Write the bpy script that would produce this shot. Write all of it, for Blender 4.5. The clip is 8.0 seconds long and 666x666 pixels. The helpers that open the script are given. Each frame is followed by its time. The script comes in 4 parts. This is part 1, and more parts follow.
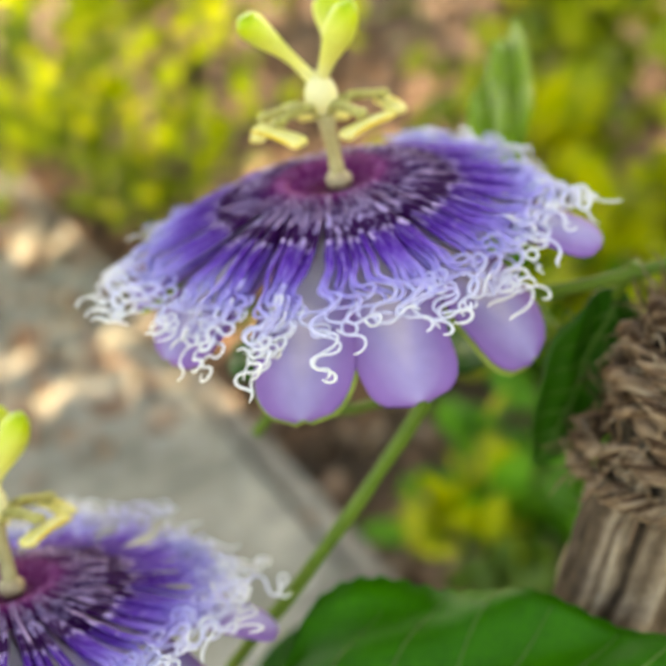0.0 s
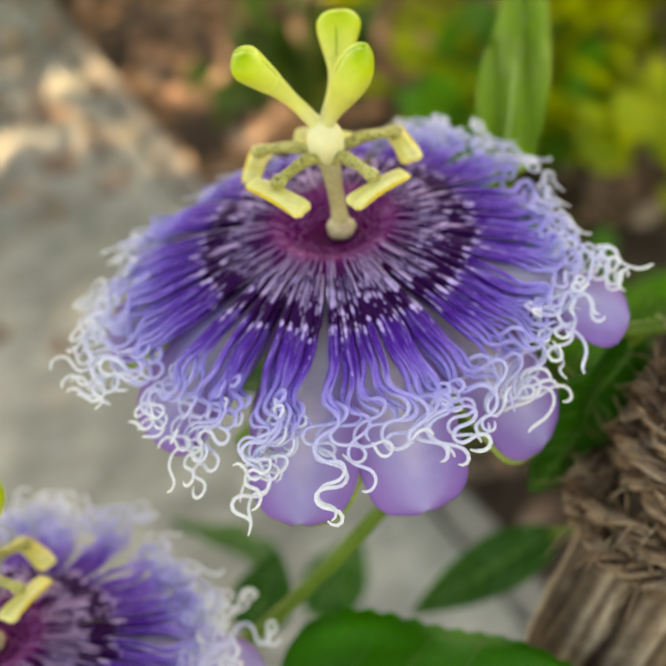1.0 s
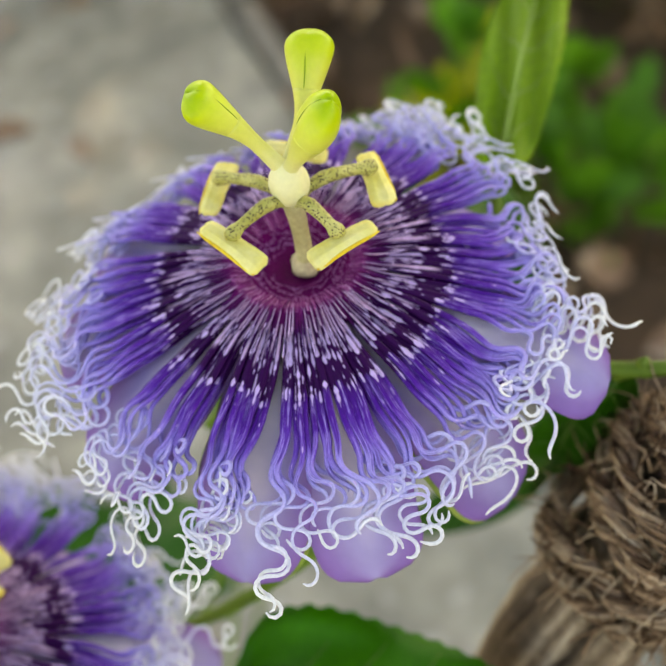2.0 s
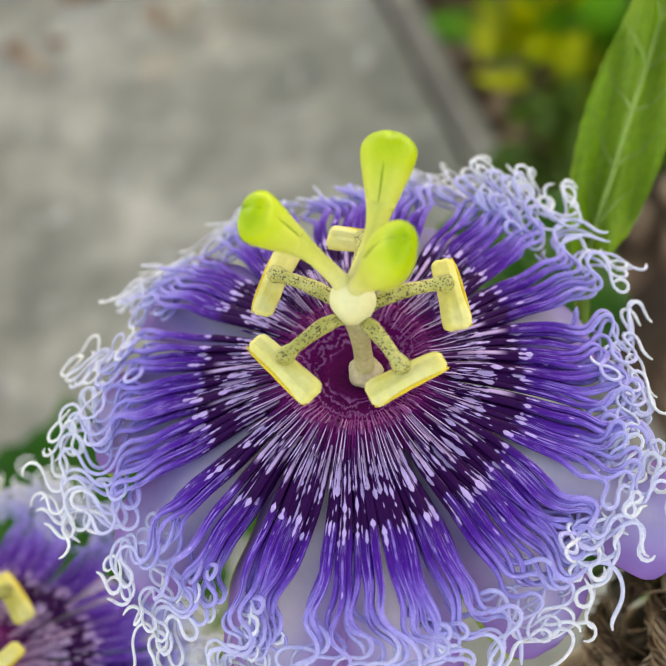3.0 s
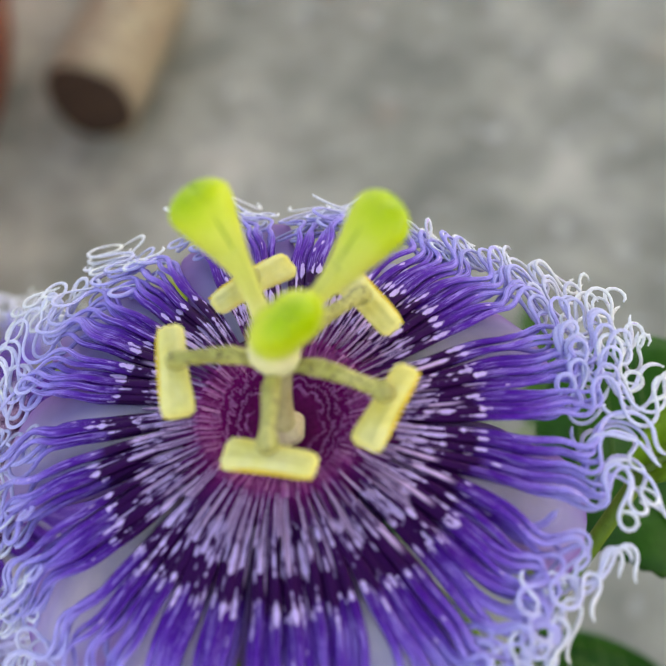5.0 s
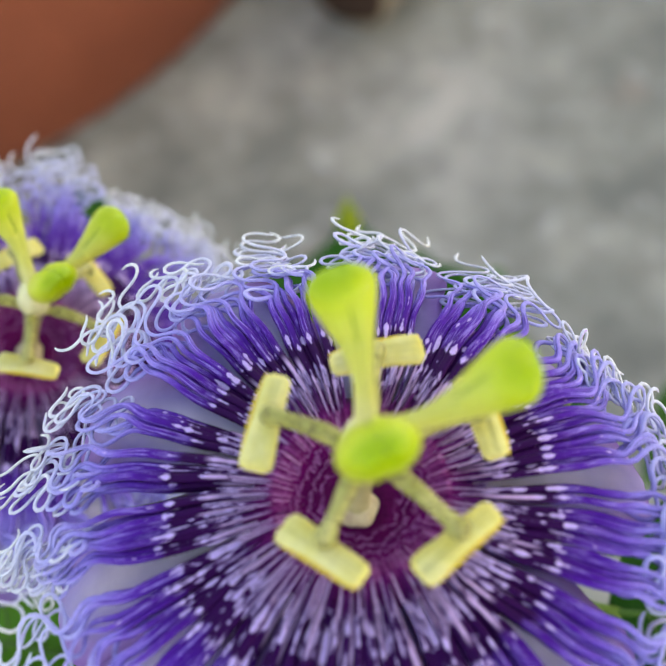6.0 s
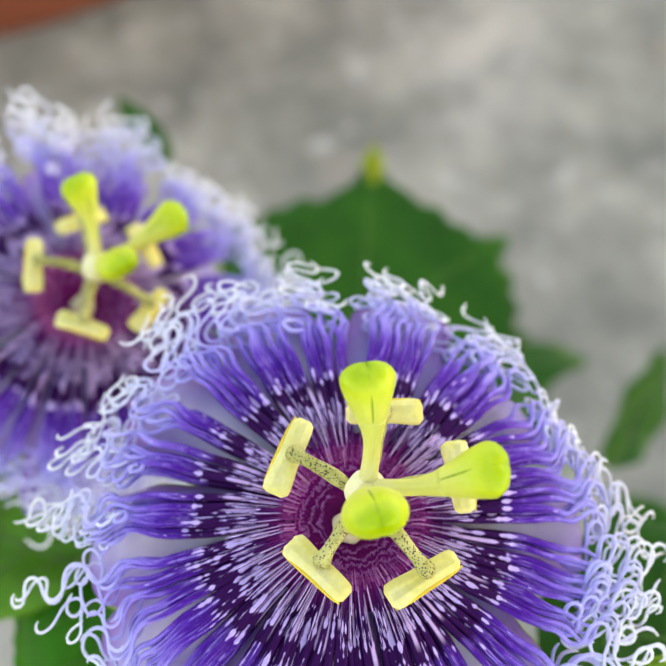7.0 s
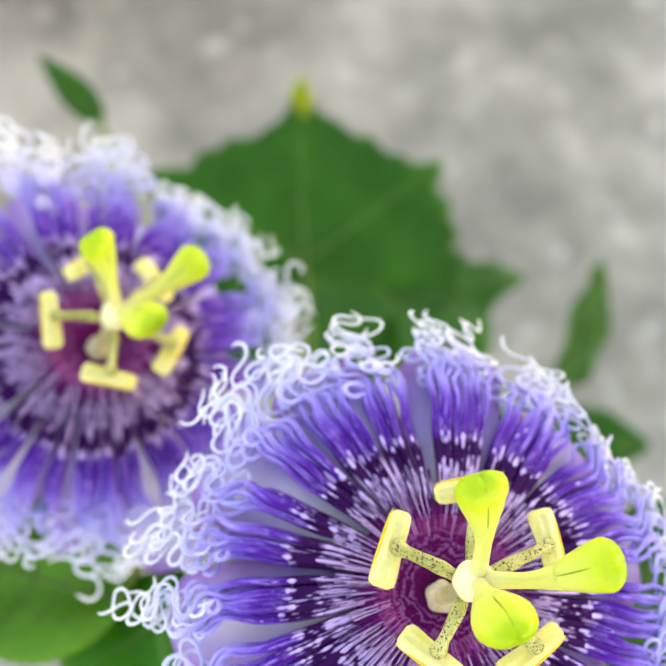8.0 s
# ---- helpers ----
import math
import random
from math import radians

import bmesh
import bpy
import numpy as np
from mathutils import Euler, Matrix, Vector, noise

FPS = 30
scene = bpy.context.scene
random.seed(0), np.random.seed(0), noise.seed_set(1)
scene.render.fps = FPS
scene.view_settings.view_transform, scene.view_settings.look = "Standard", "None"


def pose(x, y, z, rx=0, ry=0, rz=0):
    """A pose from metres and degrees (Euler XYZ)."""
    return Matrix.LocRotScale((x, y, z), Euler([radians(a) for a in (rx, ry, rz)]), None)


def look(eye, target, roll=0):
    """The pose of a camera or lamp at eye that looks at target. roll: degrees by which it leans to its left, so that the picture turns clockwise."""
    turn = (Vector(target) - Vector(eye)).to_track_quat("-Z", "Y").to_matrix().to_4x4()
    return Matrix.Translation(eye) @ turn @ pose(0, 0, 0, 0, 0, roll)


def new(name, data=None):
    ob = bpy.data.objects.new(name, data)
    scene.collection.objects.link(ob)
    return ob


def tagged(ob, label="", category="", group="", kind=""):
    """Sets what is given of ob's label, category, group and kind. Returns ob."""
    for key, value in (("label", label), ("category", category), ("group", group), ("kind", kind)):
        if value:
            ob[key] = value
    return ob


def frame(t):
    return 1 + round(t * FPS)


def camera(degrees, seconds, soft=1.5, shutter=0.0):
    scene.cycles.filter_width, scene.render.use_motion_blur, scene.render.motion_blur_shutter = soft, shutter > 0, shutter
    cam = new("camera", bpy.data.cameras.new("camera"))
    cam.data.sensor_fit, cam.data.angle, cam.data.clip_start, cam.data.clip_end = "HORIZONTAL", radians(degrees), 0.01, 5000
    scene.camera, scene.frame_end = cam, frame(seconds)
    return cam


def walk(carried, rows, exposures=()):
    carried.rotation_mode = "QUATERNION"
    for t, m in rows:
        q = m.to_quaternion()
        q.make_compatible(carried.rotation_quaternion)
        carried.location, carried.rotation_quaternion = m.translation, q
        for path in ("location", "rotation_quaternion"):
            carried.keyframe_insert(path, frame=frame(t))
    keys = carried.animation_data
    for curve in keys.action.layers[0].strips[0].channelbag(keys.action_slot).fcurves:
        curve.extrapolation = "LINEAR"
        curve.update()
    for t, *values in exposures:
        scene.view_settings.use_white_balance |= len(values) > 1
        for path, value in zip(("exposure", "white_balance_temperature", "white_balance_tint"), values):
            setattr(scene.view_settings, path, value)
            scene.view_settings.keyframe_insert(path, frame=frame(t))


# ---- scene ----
cam = camera(33, 8.0)
cam.data.dof.use_dof, cam.data.dof.focus_distance, cam.data.dof.aperture_fstop = True, 0.155, 16
PATH = [
    (0, (-0.01801, -0.20428, 0.72877), (-0.00913, -0.02591, 0.63874), -15.60),
    (0.2, (-0.01672, -0.19116, 0.74016), (-0.00953, -0.01798, 0.64037), -16.00),
    (0.5, (-0.01505, -0.17575, 0.75266), (-0.00757, -0.01249, 0.63738), -15.55),
    (0.8, (-0.01048, -0.16163, 0.76358), (-0.00496, -0.00829, 0.63529), -15.30),
    (1, (-0.00865, -0.15619, 0.77058), (-0.00513, -0.00573, 0.63886), -15.05),
    (1.2, (0.00091, -0.15129, 0.77582), (-0.00400, -0.00470, 0.63986), -16.50),
    (2.3, (0.01613, -0.10445, 0.79686), (0.00121, 0.01087, 0.63414), -17.85),
    (2.5, (0.01858, -0.09553, 0.80194), (0.00084, 0.01573, 0.63669), -18.10),
    (3, (0.01883, -0.07896, 0.79561), (-0.00830, 0.02485, 0.62682), -19.70),
    (3.5, (0.02383, -0.07029, 0.78949), (-0.01634, 0.02885, 0.62050), -20.55),
    (4, (0.03916, -0.06340, 0.78272), (-0.01801, 0.03241, 0.61673), -19.90),
    (4.2, (0.05185, -0.06285, 0.77687), (-0.01256, 0.02998, 0.61184), -19.65),
    (5.3, (0.06265, -0.03142, 0.77410), (-0.03264, 0.03557, 0.61153), -13.65),
    (5.5, (0.06126, -0.02692, 0.77627), (-0.03598, 0.03451, 0.61266), -11.28),
    (5.9, (0.05445, -0.02172, 0.77818), (-0.04481, 0.02712, 0.61156), -8.78),
    (6, (0.05121, -0.02326, 0.78034), (-0.04781, 0.02166, 0.61248), -9.18),
    (6.5, (0.05129, -0.02476, 0.7915), (-0.04232, 0.0147, 0.61922), -4.34),
    (6.8, (0.05046, -0.0256, 0.80695), (-0.03683, 0.0121, 0.631), -1.62),
    (7, (0.04554, -0.0237, 0.81878), (-0.03712, 0.01356, 0.64051), 0.2),
    (7.5, (0.03238, -0.0282, 0.83241), (-0.03647, 0.01342, 0.6493), 6.95),
    (8, (0.00557, -0.0359, 0.83212), (-0.04785, 0.0098, 0.64489), 10.14),
]
walk(cam, [(t, look(eye, target, roll)) for t, eye, target, roll in PATH], [(0.0, 2.6, 13000, 10), (1.0, 2.36, 13600, 11), (2.5, 2.38, 12400, 12), (4.0, 2.36, 11500, 12), (5.5, 2.25, 10000, 14), (6.5, 2.4, 9800, 14), (7.0, 2.6, 10400, 14), (8.0, 2.9, 10800, 14)])

# ---- light ----
SUN_AZ, SUN_EL = 71.0, 44.0  # compass angle from +x towards +y, and height
sky_world = bpy.data.worlds.new("sky")
scene.world = sky_world
sky_world.use_nodes = True
wn = sky_world.node_tree.nodes
sky = wn.new("ShaderNodeTexSky")
sky.sky_type, sky.sun_disc = "NISHITA", False
sky.sun_elevation, sky.sun_rotation = radians(SUN_EL), radians(90 - SUN_AZ)
wn["Background"].inputs["Strength"].default_value = 0.12
sky_world.node_tree.links.new(sky.outputs[0], wn["Background"].inputs["Color"])
sun_data = bpy.data.lights.new("sun", "SUN")
sun_data.energy, sun_data.angle, sun_data.color = 3.5, radians(0.53), (1.0, 0.90, 0.81)
sun = new("sun", sun_data)
to_sun = Vector((math.cos(radians(SUN_AZ)) * math.cos(radians(SUN_EL)), math.sin(radians(SUN_AZ)) * math.cos(radians(SUN_EL)), math.sin(radians(SUN_EL))))
sun.matrix_world = look(to_sun * 20, (0, 0, 0))

# ---- materials ----
class Nodes:
    """A node material under construction."""

    def __init__(self, name):
        self.mat = bpy.data.materials.new(name)
        self.mat.use_nodes = True
        self.tree = self.mat.node_tree
        self.out = self.tree.nodes["Material Output"]
        self.bsdf = self.tree.nodes["Principled BSDF"]

    def add(self, kind, **values):
        n = self.tree.nodes.new("ShaderNode" + kind)
        for k, v in values.items():
            n.inputs[k.replace("_", " ")].default_value = v
        return n

    def link(self, a, b):
        self.tree.links.new(a, b)

    def coords(self):
        return self.tree.nodes.new("ShaderNodeTexCoord").outputs["Object"]

    def noise(self, scale, detail=4.0, rough=0.55, stretch=None):
        n = self.add("TexNoise", Scale=scale, Detail=detail, Roughness=rough)
        src = self.coords()
        if stretch:
            m = self.add("Mapping")
            m.inputs["Scale"].default_value = stretch
            self.link(src, m.inputs["Vector"])
            src = m.outputs[0]
        self.link(src, n.inputs["Vector"])
        return n.outputs["Fac"]

    def ramp(self, fac, stops):
        r = self.tree.nodes.new("ShaderNodeValToRGB")
        e = r.color_ramp.elements
        while len(e) < len(stops):
            e.new(0.5)
        for el, (p, c) in zip(e, stops):
            el.position, el.color = p, (*c, 1)
        self.link(fac, r.inputs["Fac"])
        return r.outputs["Color"]

    def attribute(self, name):
        n = self.tree.nodes.new("ShaderNodeAttribute")
        n.attribute_name = name
        return n.outputs["Fac"]

    def math(self, op, a, b=None):
        n = self.tree.nodes.new("ShaderNodeMath")
        n.operation = op
        for i, v in enumerate((a, b)):
            if v is None:
                continue
            if isinstance(v, (int, float)):
                n.inputs[i].default_value = v
            else:
                self.link(v, n.inputs[i])
        return n.outputs[0]

    def mix(self, fac, a, b, blend="MIX"):
        n = self.tree.nodes.new("ShaderNodeMix")
        n.data_type, n.blend_type = "RGBA", blend
        for i, v in ((0, fac), (6, a), (7, b)):
            if isinstance(v, tuple):
                n.inputs[i].default_value = (*v, 1)
            elif isinstance(v, (int, float)):
                n.inputs[i].default_value = v
            else:
                self.link(v, n.inputs[i])
        return n.outputs[2]

    def bump(self, height, strength=0.4, distance=0.0005):
        b = self.add("Bump", Strength=strength, Distance=distance)
        self.link(height, b.inputs["Height"])
        self.link(b.outputs[0], self.bsdf.inputs["Normal"])

    def random(self):
        return self.tree.nodes.new("ShaderNodeObjectInfo").outputs["Random"]

    def finish(self, colour, rough=0.5, through_light=0.0, specular=0.4):
        self.bsdf.inputs["Roughness"].default_value = rough
        self.bsdf.inputs["Specular IOR Level"].default_value = specular
        if isinstance(colour, tuple):
            self.bsdf.inputs["Base Color"].default_value = (*colour, 1)
        else:
            self.link(colour, self.bsdf.inputs["Base Color"])
        if through_light:
            t = self.add("BsdfTranslucent")
            if isinstance(colour, tuple):
                t.inputs["Color"].default_value = (*colour, 1)
            else:
                self.link(colour, t.inputs["Color"])
            m = self.add("MixShader", Fac=through_light)
            self.link(self.bsdf.outputs[0], m.inputs[1])
            self.link(t.outputs[0], m.inputs[2])
            self.link(m.outputs[0], self.out.inputs["Surface"])
        return self.mat


def blotchy(name, colours, scale, rough=0.6, fine=None, relief=0.4, depth=0.0005, through_light=0.0, specular=0.35, stretch=None, vary=0.0, speckle=0.7):
    """Colours mixed by broad noise, with a finer grain on top and as relief."""
    m = Nodes(name)
    broad = m.noise(scale, 4, 0.6, stretch)
    n = len(colours)
    col = m.ramp(broad, [(0.3 + 0.4 * i / max(1, n - 1), c) for i, c in enumerate(colours)])
    grain = m.noise(fine or scale * 9, 5, 0.65, stretch)
    g = m.ramp(grain, [(0.3, (0.72, 0.72, 0.72)), (0.7, (1.18, 1.18, 1.18))])
    col = m.mix(speckle, col, g, "MULTIPLY")
    if vary:
        r = m.ramp(m.random(), [(0.0, (1 - vary,) * 3), (1.0, (1 + vary,) * 3)])
        col = m.mix(1.0, col, r, "MULTIPLY")
    m.bump(grain, relief, depth)
    return m.finish(col, rough, through_light, specular)


def strand_noise(m, along, rnd, lengthwise, seed, detail=2.0):
    """Noise that runs along a filament and differs from one filament to the next."""
    v = m.add("CombineXYZ")
    m.link(m.math("MULTIPLY", along, lengthwise), v.inputs[0])
    m.link(m.math("MULTIPLY", rnd, seed), v.inputs[1])
    n = m.add("TexNoise", Scale=1.0, Detail=detail, Roughness=0.6)
    m.link(v.outputs[0], n.inputs["Vector"])
    return n.outputs["Fac"]


def corona_material(name, stops, dashes, line_reach, lengthwise, shift):
    """Banded colour along a filament: pale lines near its foot, short pale dashes, violet streaks further out."""
    m = Nodes(name)
    along, ridge = m.attribute("along"), m.attribute("ridge")
    rnd = m.random()
    own = m.math("FRACT", m.math("MULTIPLY", rnd, 29.3))
    wander = m.math("SUBTRACT", strand_noise(m, along, rnd, lengthwise * 0.5, 97.0), 0.5)
    pos = m.math("ADD", along, m.math("MULTIPLY", m.math("SUBTRACT", own, 0.5), shift))
    pos = m.math("ADD", pos, m.math("MULTIPLY", wander, shift * 1.6))
    col = m.ramp(pos, stops)
    # lengthwise streaks, finer than a filament
    v = m.add("CombineXYZ")
    m.link(m.math("MULTIPLY", along, lengthwise * 0.22), v.inputs[0])
    m.link(m.math("MULTIPLY", ridge, 3.2), v.inputs[1])
    m.link(m.math("MULTIPLY", rnd, 61.0), v.inputs[2])
    n = m.add("TexNoise", Scale=1.6, Detail=3.0, Roughness=0.65)
    m.link(v.outputs[0], n.inputs["Vector"])
    stripes = n.outputs["Fac"]
    violet = m.ramp(pos, [(0.20, (0, 0, 0)), (0.24, (1, 1, 1)), (0.40, (1, 1, 1)), (0.50, (0.15, 0.15, 0.15))])
    pale = m.math("MULTIPLY", m.ramp(stripes, [(0.53, (0, 0, 0)), (0.65, (0.8, 0.8, 0.8))]), violet)
    col = m.mix(pale, col, (0.41, 0.29, 0.83))
    deep = m.math("MULTIPLY", m.ramp(stripes, [(0.36, (0.8, 0.8, 0.8)), (0.50, (0, 0, 0))]), violet)
    col = m.mix(deep, col, (0.060, 0.008, 0.24))
    # short pale dashes, pointed at both ends
    v = m.add("CombineXYZ")
    m.link(m.math("MULTIPLY", along, lengthwise), v.inputs[0])
    m.link(m.math("MULTIPLY", ridge, 0.8), v.inputs[1])
    m.link(m.math("MULTIPLY", rnd, 83.0), v.inputs[2])
    n = m.add("TexNoise", Scale=1.0, Detail=1.0, Roughness=0.5)
    m.link(v.outputs[0], n.inputs["Vector"])
    zone = m.ramp(pos, [(p, (q, q, q)) for p, q in dashes])
    marks = m.math("ADD", n.outputs["Fac"], m.math("MULTIPLY", m.math("SUBTRACT", ridge, 0.84), 0.85))
    marks = m.math("ADD", marks, m.math("MULTIPLY", m.math("SUBTRACT", zone, 1.0), 0.3))
    col = m.mix(m.ramp(marks, [(0.480, (0, 0, 0)), (0.545, (1, 1, 1))]), col, (0.62, 0.45, 0.84))
    # a thin pale line near the foot
    thin = m.ramp(ridge, [(0.70, (0, 0, 0)), (0.88, (1, 1, 1))])
    reach = m.math("ADD", along, m.math("MULTIPLY", m.math("MULTIPLY", m.math("SUBTRACT", rnd, 0.5), line_reach * 10.0), along))
    foot = m.ramp(reach, [(0.0, (0, 0, 0)), (0.018, (1, 1, 1)), (line_reach * 0.92, (1, 1, 1)), (line_reach * 1.08, (0, 0, 0))])
    some = m.math("GREATER_THAN", m.math("FRACT", m.math("MULTIPLY", rnd, 7.31)), 0.42)
    col = m.mix(m.math("MULTIPLY", m.math("MULTIPLY", thin, foot), some), col, (0.68, 0.45, 0.78))
    fine = m.noise(2600, 3, 0.6)
    col = m.mix(0.45, col, m.ramp(fine, [(0.3, (0.7, 0.7, 0.75)), (0.7, (1.2, 1.2, 1.15))]), "MULTIPLY")
    m.bump(fine, 0.25, 0.0002)
    return m.finish(col, 0.55, 0.15, 0.08)


M_outer = corona_material("outer_corona", [
    (0.000, (0.20, 0.010, 0.15)), (0.032, (0.125, 0.008, 0.12)), (0.060, (0.050, 0.004, 0.090)), (0.120, (0.040, 0.002, 0.070)), (0.200, (0.032, 0.002, 0.062)), (0.216, (0.062, 0.005, 0.19)), (0.290, (0.092, 0.010, 0.34)), (0.335, (0.17, 0.070, 0.52)),
    (0.380, (0.31, 0.24, 0.74)), (0.450, (0.44, 0.41, 0.86)), (0.600, (0.68, 0.69, 0.92)), (0.760, (0.84, 0.86, 0.90)), (1.000, (0.90, 0.92, 0.88))],
    [(0.040, 0.2), (0.060, 1.0), (0.136, 1.0), (0.152, 0.35), (0.192, 0.35), (0.202, 0.9), (0.222, 0.9), (0.240, 0.0)], 0.100, 34.0, 0.030)
M_inner = corona_material("inner_corona", [
    (0.000, (0.20, 0.010, 0.15)), (0.032, (0.11, 0.008, 0.115)), (0.080, (0.040, 0.004, 0.085)), (0.150, (0.030, 0.003, 0.075))],
    [(0.055, 0.0), (0.070, 1.0), (0.150, 1.0), (0.170, 1.0)], 0.100, 34.0, 0.020)


def cup_material():
    m = Nodes("corona_cup")
    along = m.attribute("along")
    col = m.ramp(along, [(0.0, (0.06, 0.004, 0.035)), (0.35, (0.12, 0.004, 0.075)), (0.60, (0.19, 0.006, 0.13)), (0.80, (0.20, 0.008, 0.14)), (1.0, (0.08, 0.007, 0.10))])
    # wavy pink rings on the wall of the cup
    wob = m.noise(420, 3, 0.6)
    rings = m.math("SINE", m.math("ADD", m.math("MULTIPLY", along, 62.0), m.math("MULTIPLY", wob, 24.0)))
    zone = m.ramp(along, [(0.30, (0, 0, 0)), (0.38, (0.9, 0.9, 0.9)), (0.70, (0.8, 0.8, 0.8)), (0.80, (0, 0, 0))])
    fac = m.math("MULTIPLY", m.ramp(rings, [(0.35, (0, 0, 0)), (0.9, (1, 1, 1))]), zone)
    col = m.mix(fac, col, (0.42, 0.14, 0.38))
    fine = m.noise(1800, 3)
    col = m.mix(0.6, col, m.ramp(fine, [(0.3, (0.6, 0.6, 0.6)), (0.7, (1.3, 1.3, 1.3))]), "MULTIPLY")
    m.bump(fine, 0.3, 0.0002)
    return m.finish(col, 0.6, 0.1, 0.05)


def tepal_material():
    m = Nodes("tepal_lavender")
    across = m.attribute("along")
    col = m.ramp(across, [(0.0, (0.80, 0.77, 0.84)), (0.14, (0.72, 0.69, 0.84)), (0.35, (0.44, 0.39, 0.74)), (0.7, (0.35, 0.22, 0.60)), (1.0, (0.31, 0.16, 0.54))])
    broad = m.noise(140, 3)
    col = m.mix(0.6, col, m.ramp(broad, [(0.3, (0.80, 0.78, 0.86)), (0.7, (1.18, 1.15, 1.1))]), "MULTIPLY")
    m.bump(m.noise(900, 3, 0.6, (1, 0.15, 1)), 0.25, 0.0003)
    return m.finish(col, 0.55, 0.35, 0.2)


def stamen_material():
    m = Nodes("speckled_stamen")
    v = m.add("TexVoronoi", Scale=2900.0)
    m.link(m.coords(), v.inputs["Vector"])
    size = m.ramp(m.noise(1100, 2, 0.5), [(0.35, (0.0, 0.0, 0.0)), (0.65, (0.26, 0.26, 0.26))])
    spots = m.ramp(m.math("SUBTRACT", v.outputs["Distance"], size), [(0.14, (1, 1, 1)), (0.26, (0, 0, 0))])
    base = m.ramp(m.noise(350, 3), [(0.35, (0.36, 0.35, 0.085)), (0.65, (0.55, 0.52, 0.18))])
    col = m.mix(spots, base, (0.045, 0.022, 0.018))
    m.bump(m.noise(1800, 3), 0.3, 0.0002)
    return m.finish(col, 0.5, 0.06)


def style_material():
    m = Nodes("style_lime")
    along = m.attribute("along")
    broad = m.noise(230, 3)
    pos = m.math("ADD", along, m.math("MULTIPLY", m.math("SUBTRACT", broad, 0.5), 0.25))
    col = m.ramp(pos, [(0.0, (0.78, 0.75, 0.42)), (0.30, (0.76, 0.76, 0.22)), (0.68, (0.70, 0.75, 0.12)), (0.88, (0.56, 0.69, 0.03)), (1.0, (0.36, 0.56, 0.010))])
    fine = m.noise(1500, 3)
    col = m.mix(0.12, col, m.ramp(fine, [(0.3, (0.8, 0.8, 0.8)), (0.7, (1.15, 1.15, 1.15))]), "MULTIPLY")
    m.bump(fine, 0.12, 0.0002)
    return m.finish(col, 0.36, 0.2, 0.4)


def fringe_material():
    m = Nodes("cup_fringe_pink")
    r = m.tree.nodes.new("ShaderNodeNewGeometry").outputs["Random Per Island"]
    col = m.ramp(r, [(0.0, (0.20, 0.014, 0.14)), (0.5, (0.36, 0.06, 0.28)), (1.0, (0.62, 0.26, 0.54))])
    fine = m.noise(1800, 3)
    col = m.mix(0.5, col, m.ramp(fine, [(0.3, (0.6, 0.6, 0.6)), (0.7, (1.3, 1.3, 1.3))]), "MULTIPLY")
    return m.finish(col, 0.5, 0.1, 0.15)


M_fringe = fringe_material()
M_cup, M_tepal, M_stamen, M_style = cup_material(), tepal_material(), stamen_material(), style_material()
M_sepal_back = blotchy("sepal_back_green", [(0.20, 0.34, 0.06), (0.34, 0.44, 0.10)], 150, 0.5, through_light=0.15)
M_anther = blotchy("anther_yellow", [(0.77, 0.67, 0.16), (0.82, 0.75, 0.26), (0.85, 0.79, 0.37)], 200, 0.6, 900, 0.15, 0.0002, 0.12, vary=0.05, speckle=0.3)
M_anther_edge = blotchy("anther_pollen_edge", [(0.72, 0.46, 0.03), (0.80, 0.58, 0.06)], 300, 0.8, 2200, 0.5, 0.0002)
M_ovary = blotchy("ovary_cream", [(0.80, 0.78, 0.40), (0.88, 0.86, 0.58)], 120, 0.45, 1200, 0.1, 0.0002, 0.15, speckle=0.2)
M_groove = blotchy("stigma_groove", [(0.22, 0.36, 0.01), (0.30, 0.44, 0.02)], 300, 0.5)
M_column = blotchy("column_olive", [(0.32, 0.28, 0.13), (0.46, 0.41, 0.22)], 300, 0.5, 1600, 0.3, 0.0002)
M_column_base = blotchy("column_base_cream", [(0.38, 0.28, 0.18), (0.54, 0.46, 0.28)], 300, 0.5, 1600, 0.3, 0.0002)
M_stem = blotchy("stem_green", [(0.07, 0.15, 0.015), (0.13, 0.23, 0.03)], 60, 0.5, 900, 0.3, 0.0003, 0.08, 0.25)


def leaf_material(name, dark, light, vein, through_light=0.3):
    m = Nodes(name)
    along = m.attribute("along")
    broad = m.noise(35, 4)
    col = m.ramp(broad, [(0.3, dark), (0.7, light)])
    cell = m.noise(700, 4, 0.6)
    col = m.mix(0.6, col, m.ramp(cell, [(0.3, (0.75, 0.75, 0.75)), (0.7, (1.2, 1.2, 1.2))]), "MULTIPLY")
    col = m.mix(m.ramp(along, [(0.0, (0.3, 0.3, 0.3)), (0.25, (0, 0, 0))]), col, vein)
    r = m.ramp(m.random(), [(0.0, (0.85, 0.85, 0.85)), (1.0, (1.15, 1.15, 1.15))])
    col = m.mix(1.0, col, r, "MULTIPLY")
    m.bump(cell, 0.35, 0.0004)
    return m.finish(col, 0.45, through_light, 0.25)


